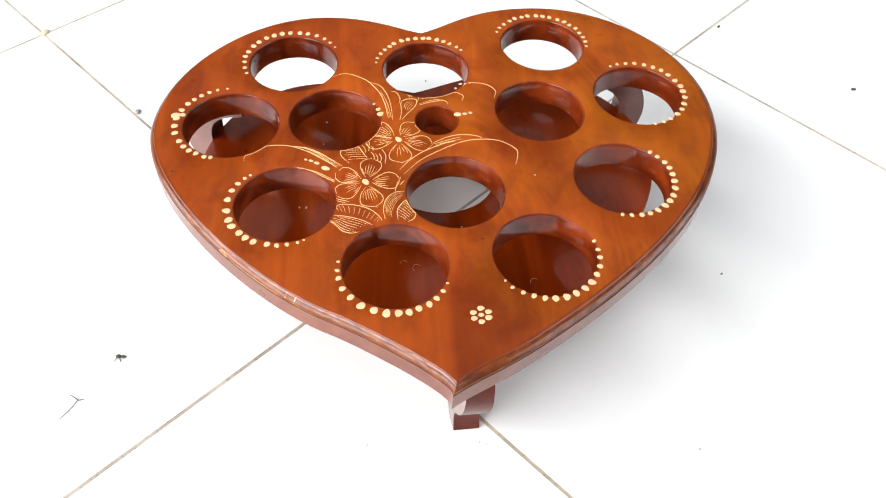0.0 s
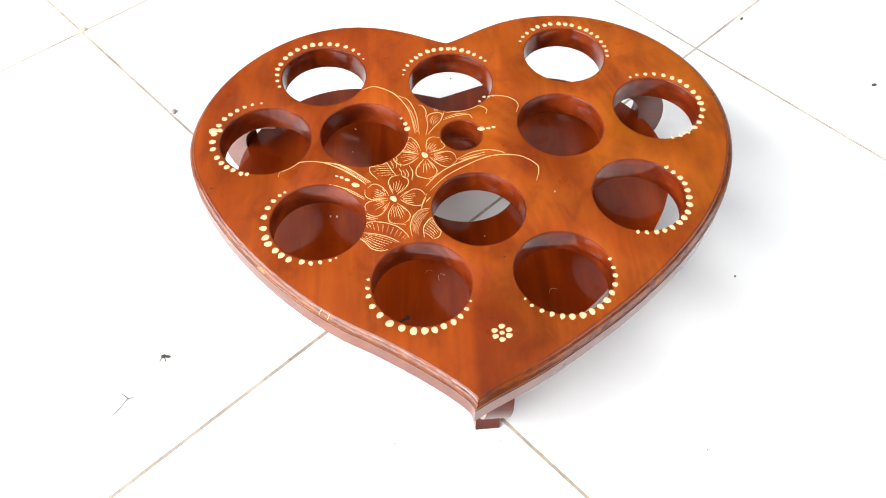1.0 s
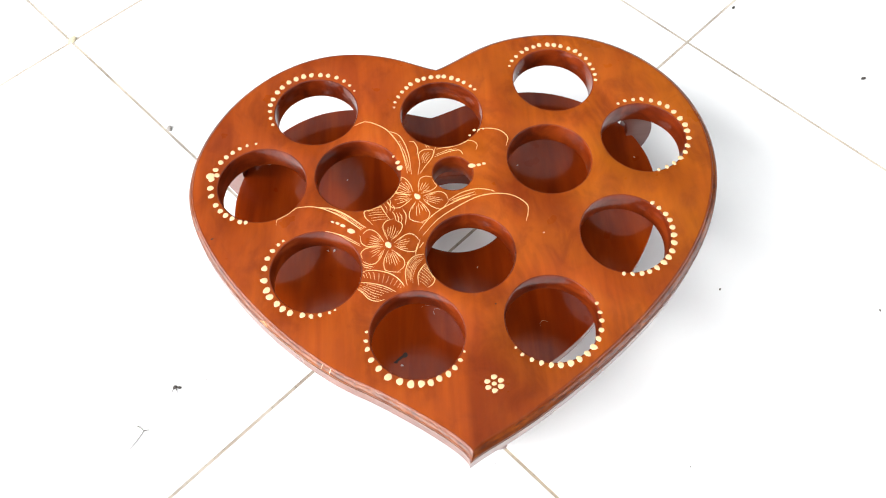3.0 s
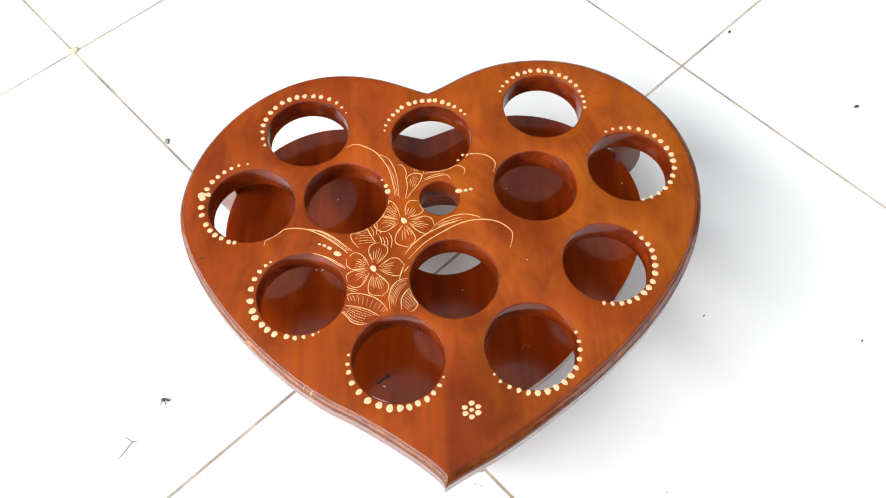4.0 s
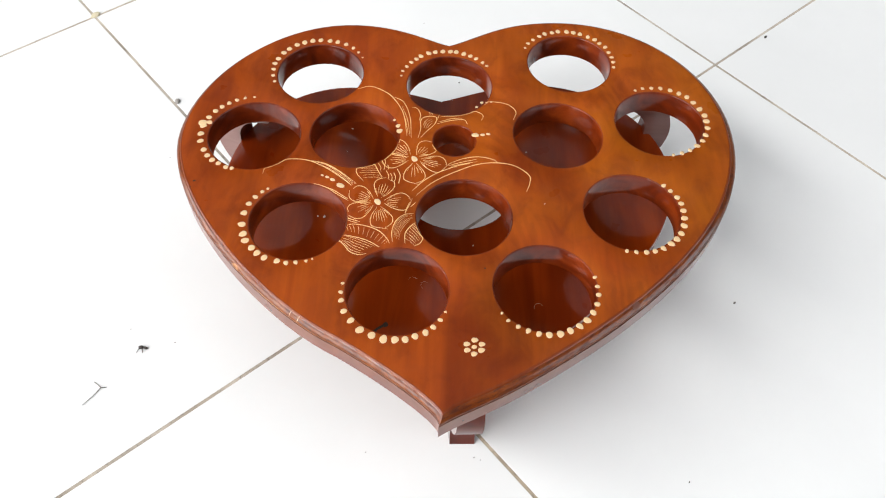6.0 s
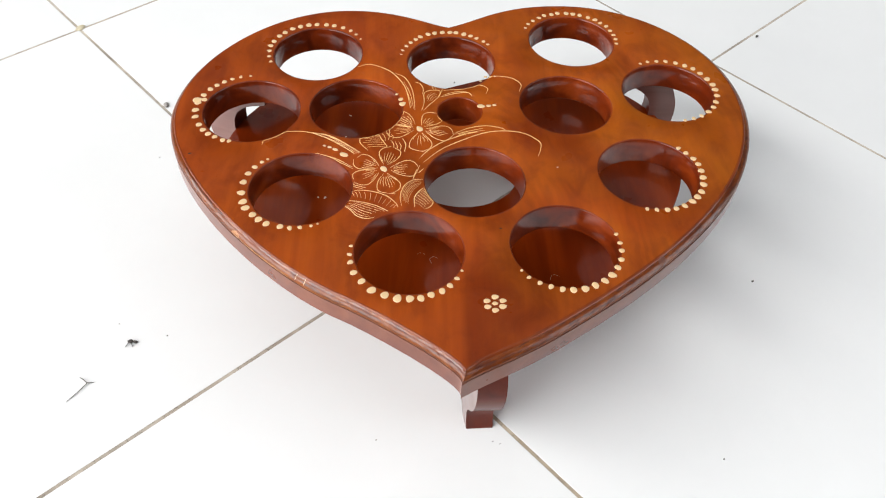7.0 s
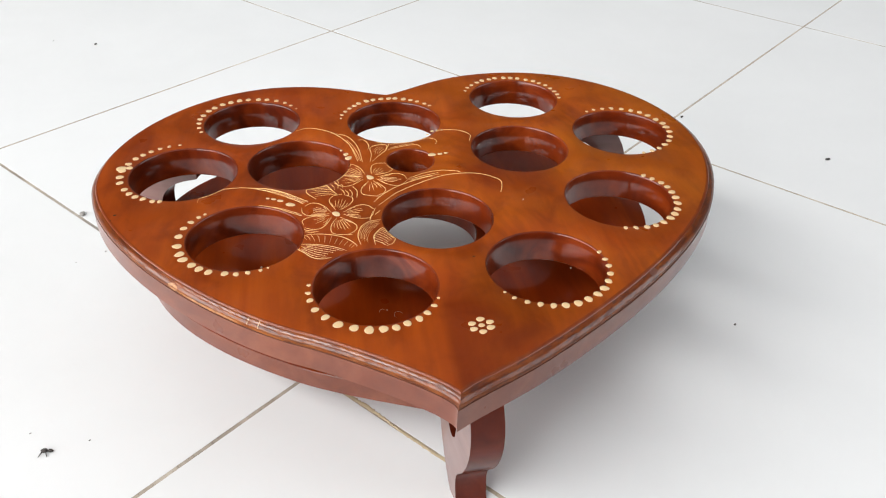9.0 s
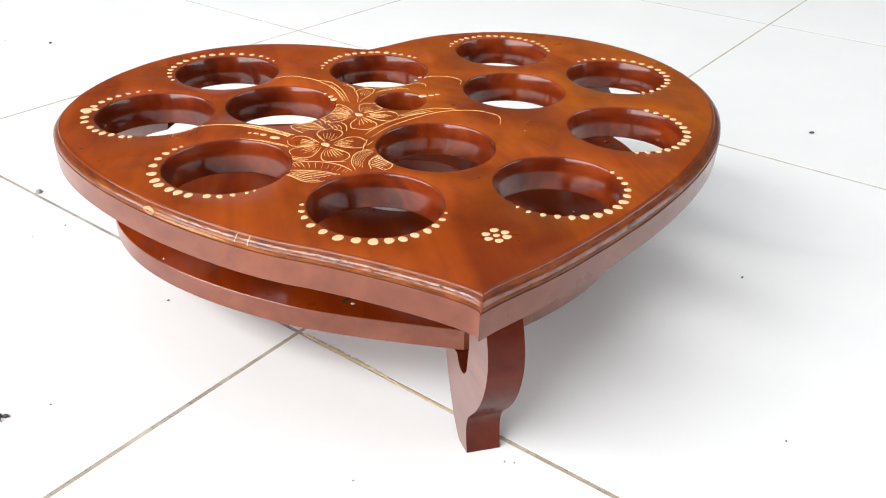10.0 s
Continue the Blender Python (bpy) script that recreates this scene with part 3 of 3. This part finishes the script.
def carved_flower(c, petals):
    lines = []
    for ang, length, width, veins, hook in petals:
        lines += petal_lines(c, ang, length, width, veins, hook)
    carve("carved_flower", lines, "five-petalled flower carved in bare light wood")
    dot(c[0], c[1], 2.3, 1.2, 120)


carved_flower((-19.9, 178.4), [(142, 20.5, 14, 6, 0), (54, 17.5, 13, 6, 0), (-14, 20, 14, 7, 1), (-86, 19.5, 14, 5, 1), (190, 19.5, 13, 6, 0)])
carved_flower((-40.3, 142.2), [(78, 19.0, 13, 6, 0), (5, 19, 14, 6, 1), (-76, 19.5, 14, 7, 1), (155, 18.5, 13, 6, 0), (213, 19, 13, 6, 0)])

# long sweeping tendrils
carve("carved_tendril", [
    (1.5, [(-60.5, 240.1), (-52.4, 243.1), (-42.7, 238.8), (-36.0, 232.3), (-28.9, 218.6), (-25.4, 197.9)]),
    (1.2, [(-36.1, 233.7), (-29.2, 229.0), (-24.3, 215.3), (-22.7, 196.4)]),
    (0.9, [(-29.9, 224.9), (-25.7, 212.1), (-23.6, 198.0)]),
    (0.8, [(-31.0, 224.5), (-27.2, 212.5), (-24.6, 199.0)])])
carve("carved_tendril", [
    (1.2, [(-112.4, 161.7), (-111.7, 166.0), (-106.9, 171.3), (-99.5, 174.2), (-87.3, 174.2), (-74.7, 168.5), (-62.1, 158.9), (-57.4, 154.5)]),
    (1.3, [(-87.3, 174.0), (-76.5, 172.2), (-67.1, 166.9), (-54.5, 156.2)]),
    (0.8, [(-84, 173.4), (-73, 169.8), (-56.5, 155.6)]), (0.8, [(-80, 171.6), (-70, 166.2), (-57.2, 154.9)]),
    (0.7, [(-78, 172.4), (-68, 167.0), (-55.4, 155.9)])])
carve("carved_tendril", [(1.2, [(-80.5, 154.9), (-69.2, 151.0), (-58.4, 143.7)]), (1.0, [(-76, 152.8), (-66, 147.6), (-58.0, 142.2)])])
carve("carved_tendril", [
    (1.5, [(-17.5, 148.4), (-7.8, 159.2), (3.5, 167.1), (18.9, 175.2), (31.8, 177.4), (43.3, 175.3), (51.8, 168.1), (52.1, 161.5), (49.9, 154.5)]),
    (1.4, [(1.2, 174.6), (10.2, 179.7), (20.4, 182.0), (29.4, 180.2), (32.0, 178.3)]),
    (1.2, [(1.7, 173.7), (10.1, 176.9), (19.0, 179.7)]), (1.0, [(3.0, 173.0), (11.0, 175.6), (19.5, 177.8)]),
    (1.0, [(2.0, 171.6), (9.0, 174.4), (15.0, 176.4)]),
    (1.3, [(-20.1, 151.8), (-13.9, 159.7), (-5.2, 167.1), (7.4, 173.7), (15.1, 176.0)])])
carve("carved_tendril", [(1.3, [(22.0, 231.1), (30.9, 232.3), (40.1, 230.2), (45.3, 223.8), (43.5, 216.1)])])
carve("carved_tendril", [
    (1.2, [(7.9, 218.8), (13.4, 222.4), (19.8, 222.2), (23.6, 218.9), (22.4, 214.1)]),
    (1.2, [(-4.5, 216.3), (3.9, 218.3), (9.3, 219.3)]),
    (1.2, [(-6.5, 209.8), (1.4, 213.0), (10.6, 214.6), (13.3, 210.7)]), (1.0, [(-5.5, 211.4), (2.4, 214.9), (9.6, 215.8)]),
    (0.9, [(-6.5, 213.0), (-4.9, 219.4)])])
carve("carved_tendril", [(1.2, [(-23.1, 224.1), (-19.9, 223.5), (-17.5, 217.7), (-18.2, 212.1)])])
carve("carved_bud", [
    (1.3, [(-18.4, 196.0), (-16.9, 205.0), (-17.0, 212.9), (-13.1, 216.3), (-7.2, 215.8), (-7.9, 209.8), (-13.0, 202.7), (-17.2, 196.4)]),
    (0.7, [(-14.8, 205.5), (-13.4, 210.5), (-10.2, 213.8)]), (0.7, [(-13.6, 205.2), (-12.2, 209.6), (-9.2, 212.6)]),
    (0.7, [(-15.2, 207.5), (-14.6, 211.0), (-12.4, 213.9)]), (0.7, [(-12.6, 205.4), (-11.0, 208.6), (-9.0, 210.8)]),
    (0.9, [(-12.0, 221.8), (-11.1, 217.8)]), (0.9, [(-10.2, 221.6), (-9.6, 217.8)])], "small carved flower bud")


def leaf_lines(rib, edge, veins, wide=1.2, fine=0.85, lengthwise=False, both=True):
    """A carved leaf: rib and outer edge, with cuts across it or along it between the two."""
    lines = [(wide, rib), (wide, edge)] if both else [(wide, edge)]
    r, e = np.array(rib, float), np.array(edge, float)

    def along(p, u):
        s = u * (len(p) - 1)
        i = min(int(s), len(p) - 2)
        return p[i] + (p[i + 1] - p[i]) * (s - i)
    for k in range(veins):
        if lengthwise:
            f = (k + 0.7) / (veins + 0.4)
            a, b = rng.uniform(0.05, 0.22), rng.uniform(0.72, 0.95)
            pts = [tuple(along(r, u) * (1 - f) + along(e, u) * f) for u in np.linspace(a, b, 5)]
        else:
            u = (k + 0.6) / (veins + 0.4)
            a, b = along(r, min(1, u + 0.1)), along(e, max(0, u - 0.05))
            bend = (a + b) / 2 + np.array((0.25, 0.45))
            pts = [tuple(a), tuple(bend), tuple(a + (b - a) * rng.uniform(0.78, 0.95))]
        lines.append((fine * rng.uniform(0.8, 1.15), pts))
    return lines


def carved_leaf(rib, edge, veins, more=(), **how):
    carve("carved_leaf", leaf_lines(rib, edge, veins, fine=0.6, **how) + list(more))


carved_leaf([(-47.8, 174.5), (-45.1, 173.6), (-42.2, 168.0), (-39.0, 161.9)], [(-48.8, 170.6), (-54.4, 170.0), (-54.9, 164.8), (-50.1, 158.2)], 9)
carve("carved_leaf", [
    (1.0, [(-42.1, 178.9), (-38.3, 172.4), (-38.3, 168.0)]), (0.9, [(-39.9, 180.0), (-37.8, 175.6), (-38.2, 171.1)]),
    (0.8, [(-42.9, 174.6), (-40.6, 170.8), (-40.2, 166.8)]), (0.8, [(-36.6, 172.6), (-35.4, 170.4), (-35.8, 168.2)]),
    (1.0, [(-36.9, 167.6), (-35.2, 164.2), (-35.0, 160.7)]), (1.0, [(-34.3, 166.0), (-32.9, 162.5), (-33.1, 159.5)]),
    (1.0, [(-32.1, 166.1), (-30.8, 162.6), (-31.3, 158.7)]), (1.2, [(-30.1, 169.3), (-28.0, 164.1), (-28.7, 157.1)])])
carved_leaf([(-59.3, 120.6), (-52, 118.2), (-43, 114.8), (-34.5, 110.5)], [(-58.5, 123.0), (-53.6, 124.6), (-45.1, 123.4), (-37.7, 119.9), (-32.9, 114.5), (-31.5, 111.3)], 11, both=False, more=[(1.1, [(-58.8, 129.5), (-50.0, 126.6)]), (0.9, [(-57.5, 127.6), (-51.5, 125.6)])])
carved_leaf([(-60.3, 116.5), (-52.0, 115.3), (-43.6, 112.5), (-37.0, 108.3)], [(-62.0, 112.9), (-57.8, 109.3), (-54.0, 104.6), (-49.0, 102.6), (-44.3, 103.4)], 6, lengthwise=True)
carved_leaf([(-25.6, 111.6), (-25.4, 119.0), (-22.0, 126.2), (-17.4, 130.2)], [(-29.7, 112.5), (-30.5, 120.5), (-28.3, 128.7), (-23.5, 133.2), (-18.0, 134.1)], 6, lengthwise=True, both=False)
carved_leaf([(-22.5, 111.8), (-22.6, 119.3), (-19.7, 124.6), (-17.2, 127.1)], [(-17.1, 110.1), (-13.5, 112.5), (-12.1, 117.3), (-13.6, 121.4)], 9)
carve("carved_leaf", [(1.1, [(-20.6, 139.1), (-17.5, 142.9)]), (1.1, [(-23.5, 133.7), (-22.6, 138.0), (-21.2, 142.6)])])

# ---------- knots and nicks in the wood ----------
KNOT, NICK = dull("dark_knot", (0.014, 0.007, 0.004), 0.85), carved_light("bare_nick", (0.5, 0.3, 0.16), (0.68, 0.46, 0.28))


def knot(x, y, z, long, wide, turn, owner):
    bm = bmesh.new()
    rim = [(math.cos(a) * long * rng.uniform(0.8, 1.1), math.sin(a) * wide * rng.uniform(0.75, 1.15)) for a in np.linspace(0, 2 * math.pi, 14, endpoint=False)]
    top = [bm.verts.new((u / 1000, v / 1000, 0.00006)) for u, v in rim]
    low = [bm.verts.new((u * 1.05 / 1000, v * 1.05 / 1000, -0.0003)) for u, v in rim]
    bm.faces.new(top)
    for i in range(14):
        bm.faces.new((low[i], low[(i + 1) % 14], top[(i + 1) % 14], top[i]))
    part("knot", bm, KNOT, owner, "small dark knot", at=pose(x / 1000, y / 1000, z / 1000, 0, 0, turn))


knot(-36.5, 85.5, 56, 4.8, 1.1, 35, shelf)
knot(-33.6, 87.4, 56.03, 2.0, 1.5, 70, shelf)
knot(-40.0, 82.6, 56.03, 1.6, 0.9, 0, shelf)
knot(-153.0, 153.8, 107, 1.1, 0.5, 20, top_board)
knot(-154.5, 149.0, 107, 0.7, 0.3, 60, top_board)
knot(24.0, 96.0, 107, 0.7, 0.4, 0, top_board)


def nick(index, count, spread):
    """Fine bare scratches across the moulded edge, at a point of the outline."""
    bm = bmesh.new()
    levels = [inset(top_ring, d * SPREAD) for d, _, _ in top_edge[6:]]
    heights = [z for _, z, _ in top_edge[6:]]
    for k in range(count):
        i = index + rng.uniform(-spread, spread)
        i0, f = int(i), i - int(i)
        a, b = rng.randint(1, 3), rng.randint(9, 12)
        wide = (top_ring[i0 + 1] - top_ring[i0])
        wide = wide / np.linalg.norm(wide) * rng.uniform(0.00004, 0.00008)
        rows = []
        for lev, z in list(zip(levels, heights))[a:b + 1]:
            p = lev[i0] * (1 - f) + lev[i0 + 1] * f
            out = (top_ring[i0] - levels[-1][i0]) / np.linalg.norm(top_ring[i0] - levels[-1][i0]) * 0.00008
            rows.append([bm.verts.new((*(p + out - wide), z + 0.00008)), bm.verts.new((*(p + out + wide), z + 0.00008))])
        for r, q in zip(rows, rows[1:]):
            bm.faces.new((r[0], r[1], q[1], q[0]))
    part("nick", bm, NICK, top_board, "fine bare scratches on the moulded edge")


nick(74, 6, 0.55)


def scar(first, last, low, high, steps, mat, label):
    """A ragged patch of stain or bare wood on the outline between two heights."""
    bm = bmesh.new()
    prof = [(d, z) for d, z, _ in top_edge]
    rows = []
    for k in range(steps + 1):
        i = first + (last - first) * k / steps
        i0, f = int(i), i - int(i)
        fade = math.sin(math.pi * (k + 0.3) / (steps + 0.6)) ** 0.5
        mid, half = (low + high) / 2, (high - low) / 2 * fade
        row = []
        for z in np.linspace(mid - half * rng.uniform(0.7, 1.1), mid + half * rng.uniform(0.7, 1.1), 4):
            d = np.interp(z, [q[1] for q in prof], [q[0] for q in prof])
            ring = inset(top_ring, d * SPREAD - 0.00006)
            p = ring[i0] * (1 - f) + ring[i0 + 1] * f
            row.append(bm.verts.new((*p, z + 0.00003)))
        rows.append(row)
    for r, q in zip(rows, rows[1:]):
        for j in range(3):
            bm.faces.new((r[j], r[j + 1], q[j + 1], q[j]))
    part("scar", bm, mat, top_board, label, smooth=60)


BARE = carved_light("rubbed_bare_wood", (0.22, 0.08, 0.018), (0.4, 0.17, 0.05))
scar(67.2, 68.0, 0.1018, 0.1055, 6, BARE, "rubbed bare patch on the moulded edge")
scar(68.0, 73.0, 0.1021, 0.1036, 24, BARE, "rubbed bare patch on the moulded edge")
scar(134.4, 137.4, 0.1009, 0.1022, 14, GROOVE, "dark chip under the moulded edge")
scar(138.2, 138.8, 0.1046, 0.1066, 6, GROOVE, "dark chip under the moulded edge")

# ---------- litter on the floor ----------
def blob(bm, x, y, z, rx, ry, rz, turn=0.0):
    """A small uneven lump."""
    m = pose(x, y, z, 0, 0, turn) @ Matrix.Diagonal((rx, ry, rz, 1))
    made = bmesh.ops.create_icosphere(bm, subdivisions=2, radius=1.0, matrix=m)
    for v in made["verts"]:
        v.co += Vector((rng.uniform(-1, 1) * rx, rng.uniform(-1, 1) * ry, rng.uniform(-1, 1) * rz)) * 0.12


def tube(bm, pts, radii, sides=6):
    """A thin bent stalk along the points."""
    pts = [Vector(p) for p in pts]
    rows = []
    for i, (p, r) in enumerate(zip(pts, radii)):
        way = (pts[min(i + 1, len(pts) - 1)] - pts[max(i - 1, 0)]).normalized()
        side = way.cross(Vector((0, 0, 1)) if abs(way.z) < 0.9 else Vector((1, 0, 0))).normalized()
        up = side.cross(way)
        rows.append([bm.verts.new(p + (side * math.cos(a) + up * math.sin(a)) * r) for a in np.linspace(0, 2 * math.pi, sides, endpoint=False)])
    for a, b in zip(rows, rows[1:]):
        for i in range(sides):
            bm.faces.new((a[i], a[(i + 1) % sides], b[(i + 1) % sides], b[i]))
    bm.faces.new(rows[0])
    bm.faces.new(rows[-1])


def litter(name, at, label, category, build, mat, group=""):
    bm = bmesh.new()
    build(bm)
    ob = finish(name, bm, mat, smooth=60)
    ob.location = at
    return tagged(ob, label, category, group)


def dry_scrap(bm):
    blob(bm, 0, 0, 0.0010, 0.0019, 0.0013, 0.0010, -40)
    blob(bm, 0.0022, -0.0022, 0.0008, 0.0017, 0.0009, 0.0008, -55)
    tube(bm, [(-0.001, 0, 0.001), (-0.0024, -0.0008, 0.0012), (-0.0044, -0.0012, 0.0003)], (0.0004, 0.0003, 0.0002))
    tube(bm, [(0.0002, -0.001, 0.001), (-0.0006, -0.003, 0.0009), (-0.0012, -0.0042, 0.0003)], (0.0003, 0.0003, 0.0002))


def forked_twig(bm):
    tube(bm, [(-0.0150, -0.0038, 0.0006), (-0.0074, -0.0024, 0.0008), (0, 0, 0.0008), (0.0030, -0.0020, 0.0006)], (0.0002, 0.00026, 0.0003, 0.00026))
    tube(bm, [(0, 0, 0.0008), (-0.0006, 0.0036, 0.0009), (-0.0015, 0.0066, 0.0005)], (0.0003, 0.00026, 0.00024))


litter("dead_leaf_scrap", (-0.1335, 0.0606, 0), "crumpled dark brown dry scrap on white tile", "debris", dry_scrap, INSECT)
litter("forked_twig", (-0.1677, 0.0500, 0), "thin grey forked twig on white tile", "twig", forked_twig, TWIG)


def crumb(length, wide, high, turn):
    return lambda bm: blob(bm, 0, 0, high * 0.9, length, wide, high, turn)


for x, y, size, turn, mat in ((0.476, -0.139, 3.2, -30, INSECT), (0.467, -0.005, 2.6, 10, INSECT), (0.208, -0.171, 1.5, 0, TWIG),
                              (0.196, 0.554, 2.6, 30, INSECT), (-0.025, 0.078, 1.3, 0, TWIG), (-0.012, 0.199, 1.2, 20, DUST),
                              (0.080, -0.236, 1.1, 40, TWIG), (-0.132, 0.078, 0.9, 0, DUST), (-0.062, -0.094, 0.9, 0, DUST),
                              (0.279, -0.268, 1.5, 60, TWIG), (0.204, 0.125, 1.3, 0, INSECT), (-0.0122, -0.1395, 0.8, 0, TWIG),
                              (-0.0101, -0.1433, 0.8, 0, TWIG), (-0.114, 0.050, 0.9, 0, TWIG), (0.231, 0.206, 0.8, 0, DUST),
                              (-0.033, 0.202, 0.8, 0, DUST), (0.171, 0.596, 1.2, 0, DUST)):
    litter("crumb", (x, y, 0), "tiny dark crumb lying on the white tiles", "crumb",
           crumb(size * (0.8 if size > 1.4 else 0.62) / 1000, size * (0.45 if size > 1.4 else 0.36) / 1000, min(0.0009, size * 0.35 / 1000), turn), mat, "crumbs on the floor")
litter("grout_lump", (0.003, 0.2545, -0.0003), "grey lump of mortar on the tile joint", "mortar lump", crumb(0.0032, 0.0020, 0.0012, 60), DUST)
litter("grout_lump", (0.0015, 0.4015, -0.0003), "yellowish lump of mortar at the tile corner", "mortar lump", crumb(0.0050, 0.0036, 0.0008, 20), dull("yellow_mortar", (0.6, 0.54, 0.38)))


def mortar_ridge(bm, length, half):
    """An uneven ribbon of old mortar along a joint, from the origin towards -y."""
    rows = []
    for k in range(61):
        y = -length * k / 60
        fade = math.sin(math.pi * (k + 0.5) / 61) ** 0.4
        a, b, c = (half * fade * rng.uniform(0.55, 1.25) for _ in range(3))
        rows.append([bm.verts.new((-a, y, -0.0004)), bm.verts.new((rng.uniform(-0.3, 0.3) * half, y, 0.0002 + c * 0.12)), bm.verts.new((b, y, -0.0004))])
    for r, q in zip(rows, rows[1:]):
        bm.faces.new((r[0], r[1], q[1], q[0]))
        bm.faces.new((r[1], r[2], q[2], q[1]))


MORTAR = plaster("old_tan_mortar", (0.2, 0.15, 0.09), (0.52, 0.43, 0.28))
for at, length, half in (((0.0006, -0.004, 0), 0.058, 0.0022), ((-0.0004, -0.060, 0), 0.07, 0.0017)):
    litter("mortar_ridge", at, "uneven tan mortar smeared along a tile joint", "mortar ridge", lambda bm: mortar_ridge(bm, length, half), MORTAR, "mortar on the joints")


# ---------- lint and dust on the stand ----------
def on_stand(x, y, z):
    return stand.matrix_world @ Vector((x / 1000, y / 1000, z / 1000))


for x, y, r in ((-68.3, 252.8, 1.2), (-79.9, 170.0, 1.5), (-84.3, 170.2, 1.1), (-36.0, 80.0, 1.4), (-121.3, 133.2, 0.9),
                (58.1, 235.5, 1.0), (147.5, 237.4, 1.0), (93.6, 148.0, 1.1), (-70.0, 230.0, 0.7), (20.0, 150.0, 0.7)):
    litter("lint_speck", on_stand(x, y, 56), "pale speck of lint on the lower shelf", "lint speck",
           crumb(r * 0.75 / 1000, r * 0.45 / 1000, 0.0003, rng.uniform(0, 180)), LINT, "lint on the shelf")


def curl(radius, sweep):
    def build(bm):
        ang = np.linspace(0, sweep, 9)
        tube(bm, [(radius * math.cos(a), radius * math.sin(a), 0.0004 + 0.0008 * math.sin(a) ** 2) for a in ang], [0.00006] * 9, 5)
    return build


for x, y, r, sweep in ((61.3, 102.7, 3.2, 2.6), (-18.1, 119.7, 3.0, 2.2), (-10.5, 117.0, 2.6, 3.4)):
    litter("lint_thread", on_stand(x, y, 56), "fine pale curled thread on the shelf", "thread", curl(r / 1000, sweep), LINT, "threads on the shelf")
litter("lint_speck", on_stand(60.4, 145.1, 107), "pale speck of lint on the heart-shaped top", "lint speck", crumb(0.0006, 0.0004, 0.0002, 0), LINT)

# ---------- floor tiles ----------
SIDE, GAP = 0.4, 0.0023
tile_mesh = bpy.data.meshes.new("tile")
bm = bmesh.new()
h = SIDE / 2 - GAP / 2
levels = [(h, -0.009), (h, -0.0001), (h - 0.0001, -0.00003), (h - 0.00025, 0.0)]
rows = [[bm.verts.new((sx * d, sy * d, z)) for sx, sy in ((-1, -1), (1, -1), (1, 1), (-1, 1))] for d, z in levels]
for a, b in zip(rows, rows[1:]):
    for i in range(4):
        bm.faces.new((a[i], a[(i + 1) % 4], b[(i + 1) % 4], b[i]))
bm.faces.new(rows[-1])
bm.to_mesh(tile_mesh)
bm.free()
tile_mesh.materials.append(TILE)
for i in range(-7, 20):
    for j in range(-8, 17):
        ob = new("tile", tile_mesh)
        ob.parent = floor
        ob.location = ((i + 0.5) * SIDE, (j + 0.5) * SIDE, rng.uniform(-0.0001, 0.0))
